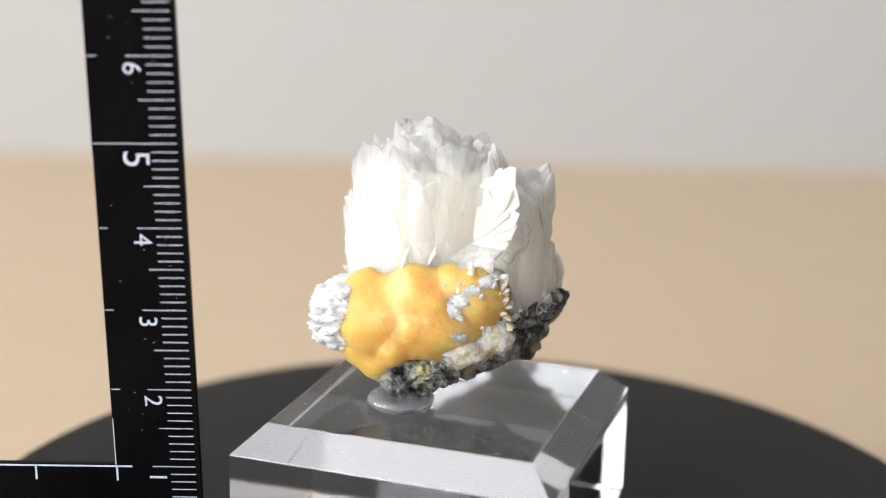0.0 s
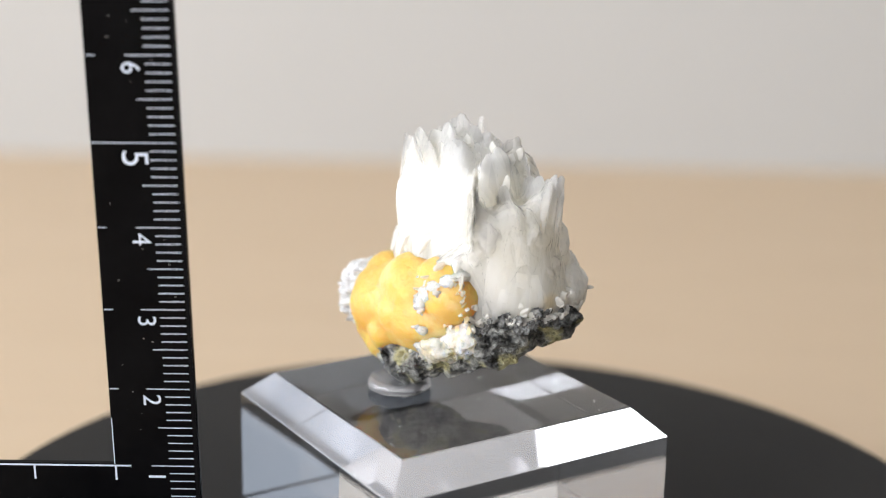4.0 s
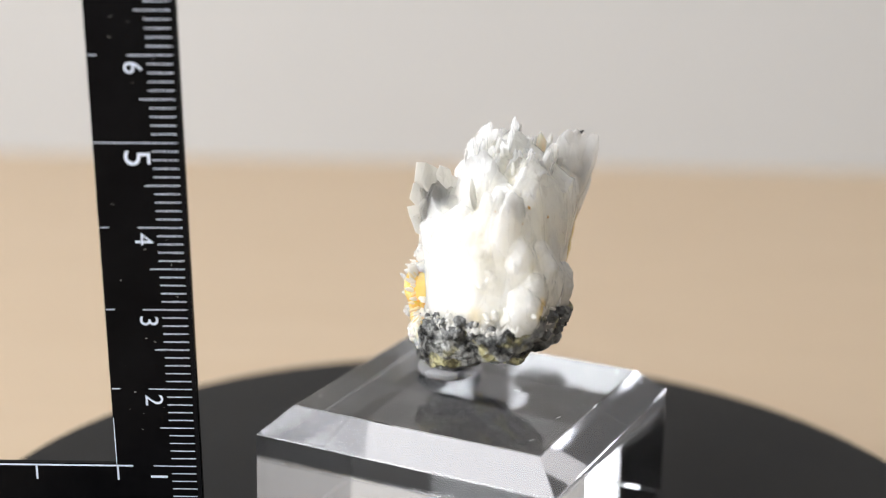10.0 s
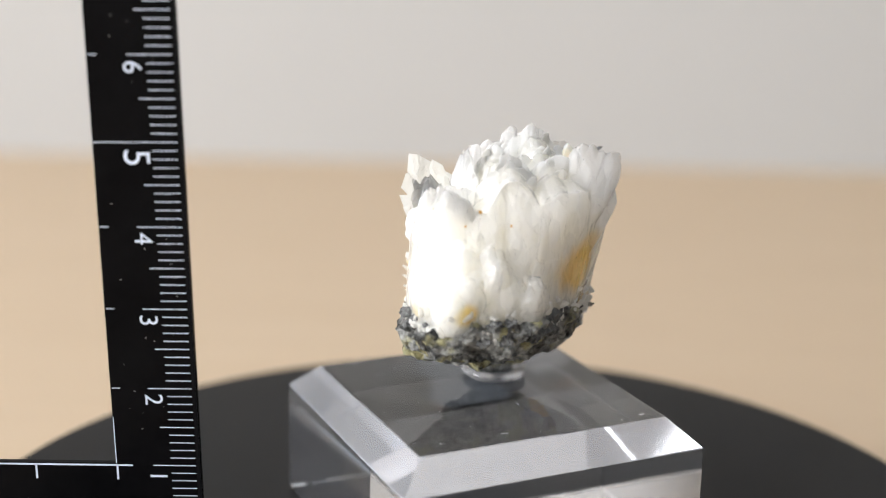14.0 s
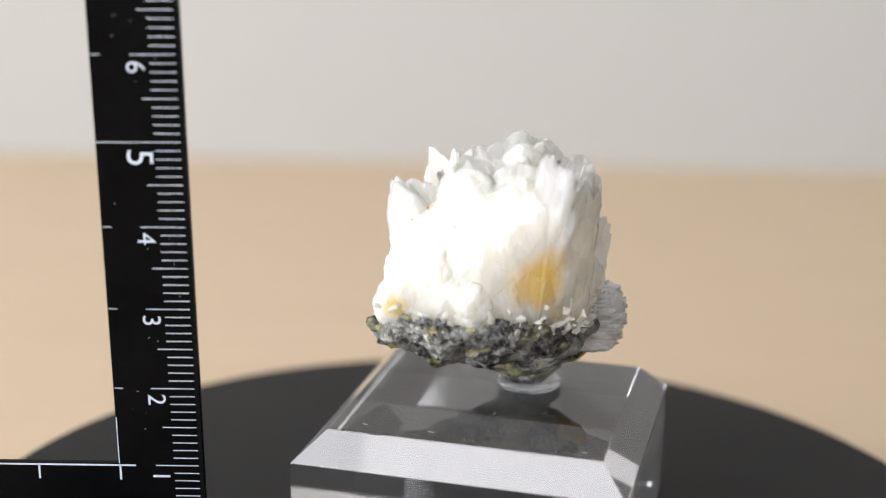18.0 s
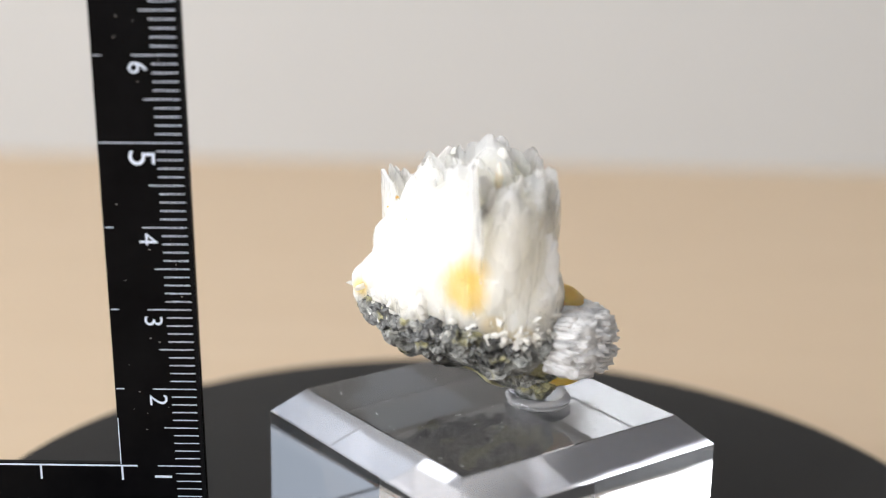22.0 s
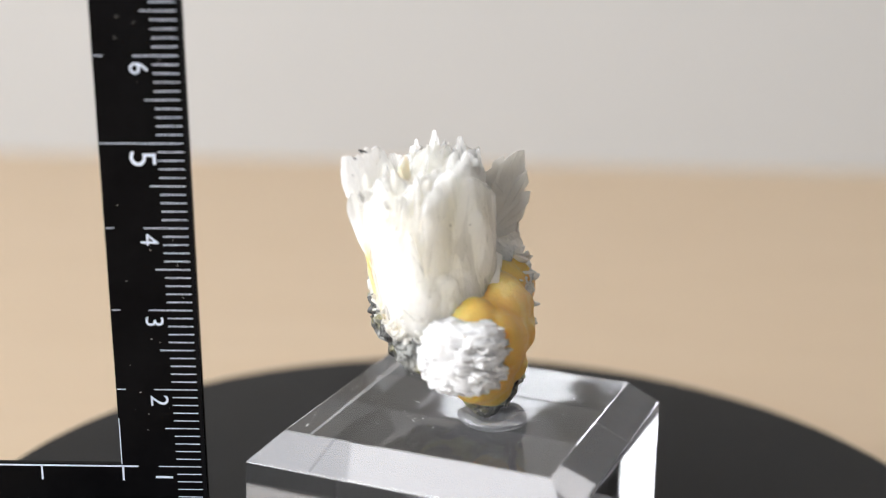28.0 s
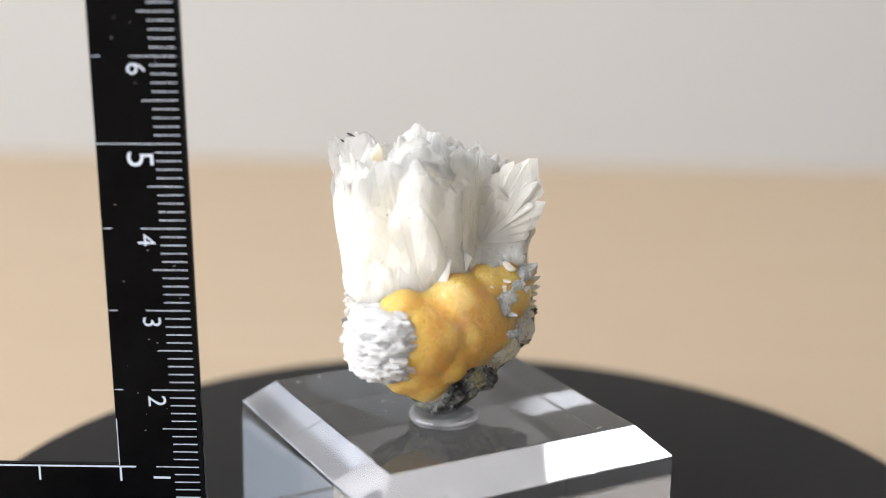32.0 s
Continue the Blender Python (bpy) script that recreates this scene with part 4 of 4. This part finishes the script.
# clear blades fanning over the lower edge of the balls
for _ in range(150):
    y = rng.uniform(-0.70, 0.62)
    lift = rng.uniform(0.0, 1.0)
    z = 0.62 + 0.32 * abs(y - 0.68) + lift * (0.26 + 0.75 * max(0.0, 0.15 - y))
    x = -0.80 + 0.24 * abs(y - 0.6) - 0.06 * lift + rng.uniform(-0.03, 0.05)
    t = Vector((x, y, z))
    b = Vector((-0.30, 0.20 + 0.55 * (y - 0.20), 1.30)).lerp(t, 0.45)
    part("fibre_crystal", lath(b, t, rng.uniform(0.02, 0.05), rng.uniform(0.010, 0.022), (-0.6, rng.uniform(-0.6, 0.6), 0.7), rng), rng.choice((CLEAR, CLEAR, AMBER)), stone)

# grey sparkling crust between rock and crystals
crust = lump((0.02, -0.60, 1.06), (0.34, 0.24, 0.20), 0, 0.3, 2.8, 4, 6, 5)
for _ in range(90):
    a = radians(rng.uniform(-135, 95))
    z = rng.uniform(1.10, 1.34)
    q = footprint(a, z) * (rng.uniform(0.90, 0.97) if a < 0.4 else rng.uniform(0.80, 0.88))
    r = rng.uniform(0.04, 0.11)
    add_to(crust, lump((0.30 + q * math.cos(a), 0.40 + q * math.sin(a), z), (r, r, r * 0.8), 0, 0.65, 1.8, z * 40 + a, 5, 3))
smooth(part("grey_crust", fused(crust, 0.0125, 0.004, (1, 1, 1), 8.3, 0, 0.012), SPARKLE, stone, "grey and white sparkling crust"))

# white druse lying on the balls
druse = bmesh.new()
for c, r, turn in (((-0.86, 0.42, 1.05), (0.06, 0.18, 0.06), 8), ((-0.83, 0.22, 1.10), (0.06, 0.16, 0.07), 15), ((-0.74, 0.00, 1.36), (0.08, 0.14, 0.12), 0),
                   ((-0.72, -0.12, 1.49), (0.08, 0.15, 0.10), 0), ((-0.67, -0.26, 1.60), (0.08, 0.15, 0.10), 20), ((-0.57, -0.38, 1.69), (0.10, 0.13, 0.09), 30),
                   ((-0.38, -0.46, 1.76), (0.15, 0.09, 0.09), 0), ((-0.76, -0.03, 1.04), (0.07, 0.20, 0.08), 0),
                   ((-0.72, 0.02, 1.22), (0.07, 0.13, 0.10), 0)):
    add_to(druse, lump(c, [0.95 * q for q in r], turn, 0.20, 2.2, c[1] * 5 + 1, 5, 4))
    for _ in range(7):
        p = Vector(c) + Vector([rng.uniform(-0.9, 0.9) * q for q in r])
        add_to(druse, lath(p + Vector((0.05, 0, 0)), p - Vector((rng.uniform(0.03, 0.09), rng.uniform(-0.06, 0.06), rng.uniform(-0.05, 0.08))), rng.uniform(0.025, 0.05), 0.015,
                           (rng.uniform(-1, 1), rng.uniform(-1, 1), 0.6), rng))
smooth(part("white_druse", fused(druse, 0.010, 0.002, (1, 1, 1), 6.4, 0, 0.008), DRUSE, stone, "small white crystal druse"))

# small clear crystals scattered over the balls
for _ in range(18):
    c = Vector((-0.64 + rng.gauss(0, 0.05), -0.16 + rng.gauss(0, 0.09), 1.52 + rng.gauss(0, 0.13)))
    w = rng.uniform(0.02, 0.045)
    part("small_crystal", blade(bmesh.new(), c + Vector((0.12, 0, 0)), c - Vector((0.06, rng.uniform(-0.05, 0.05), rng.uniform(-0.06, 0.06))), w, w * 0.8, (0, 0.3, 1), rng), CLEAR, stone)
for b, tip, w in (((0.99, 1.28, 3.06), (1.05, 1.36, 3.16), 0.012), ((0.90, 1.18, 3.12), (1.02, 1.34, 3.25), 0.028), ((0.96, 1.32, 3.00), (1.07, 1.41, 3.12), 0.030),
                  ((0.78, 1.04, 3.22), (0.96, 1.25, 3.32), 0.024)):
    part("dark_inclusion", blade(bmesh.new(), b, tip, w, 0.012, (0.7, -0.7, 0.3), rng), SOOT, stone, "dark mineral inclusion")
part("stained_tip", lath((0.42, 1.00, 2.85), (0.46, 1.12, 3.27), 0.09, 0.03, (0.9, -0.3, 0.2), rng), TAN, stone, "tan stained crystal tip")
for c, r, mat in (((0.93, -0.33, 2.64), 0.028, STAIN), ((0.95, -0.51, 2.49), 0.018, STAIN), ((0.68, -0.82, 2.68), 0.015, STAIN), ((1.12, -0.02, 2.49), 0.022, STAIN),
                  ((-0.39, 1.07, 2.54), 0.012, SOOT), ((-0.23, 1.28, 2.56), 0.016, SOOT), 
                  ((-0.60, -0.52, 2.94), 0.012, SOOT)):
    part("mineral_speck", lump(on_mass(c, 0.3 * r), (r * 0.7, r * 0.7, r * 0.8), 0, 0.5, 2, c[2] * 9, 4, 3), mat, stone)


def motions():
    """The platter turns once in 36.9 s and carries block, putty and stone; the ruler sways a little."""
    turn, rows, disc = 36.8756, [], []
    for i in range(33):
        angle = -360 * (i - 7.4332) / turn
        rows.append((float(i), pose(0, 0, BLOCK_TOP, 0, 0, angle)))
        disc.append((float(i), pose(0, 0, DISC_TOP, 0, 0, angle) @ Matrix.Rotation(radians(0.14), 4, Vector((0.4, -0.92, 0)))))
    for ob in (acrylic, putty, stone):
        walk(ob, rows)
    walk(platter, disc)
    sway = ((0, -1.5, 1.1), (1, -3.1, 1.1), (2, -4.2, 0.8), (3.5, -4.0, 0.0), (5.5, -1.6, 0.0), (8, -0.8, 0), (9, 0, 0), (11, 0, 0), (12, -1.5, -1.5),
            (13, -1.3, -1.2), (14.5, 0, -1.1), (17, 3.0, -1.1), (18, 4.6, -1.1), (19, 7.5, -0.8), (22, 7.6, -0.3), (25, 7.6, 0), (27.5, 9.5, 0.4),
            (29, 7.3, 1.4), (30, 5.3, 1.5), (32, 4.9, 1.5))
    walk(ruler, [(float(t), Matrix.Translation((RULER_AT[0] + dx * 6.9e-5, RULER_AT[1], RULER_AT[2] - dz * 6.9e-5)) @ RULER_TURN) for t, dx, dz in sway])


motions()
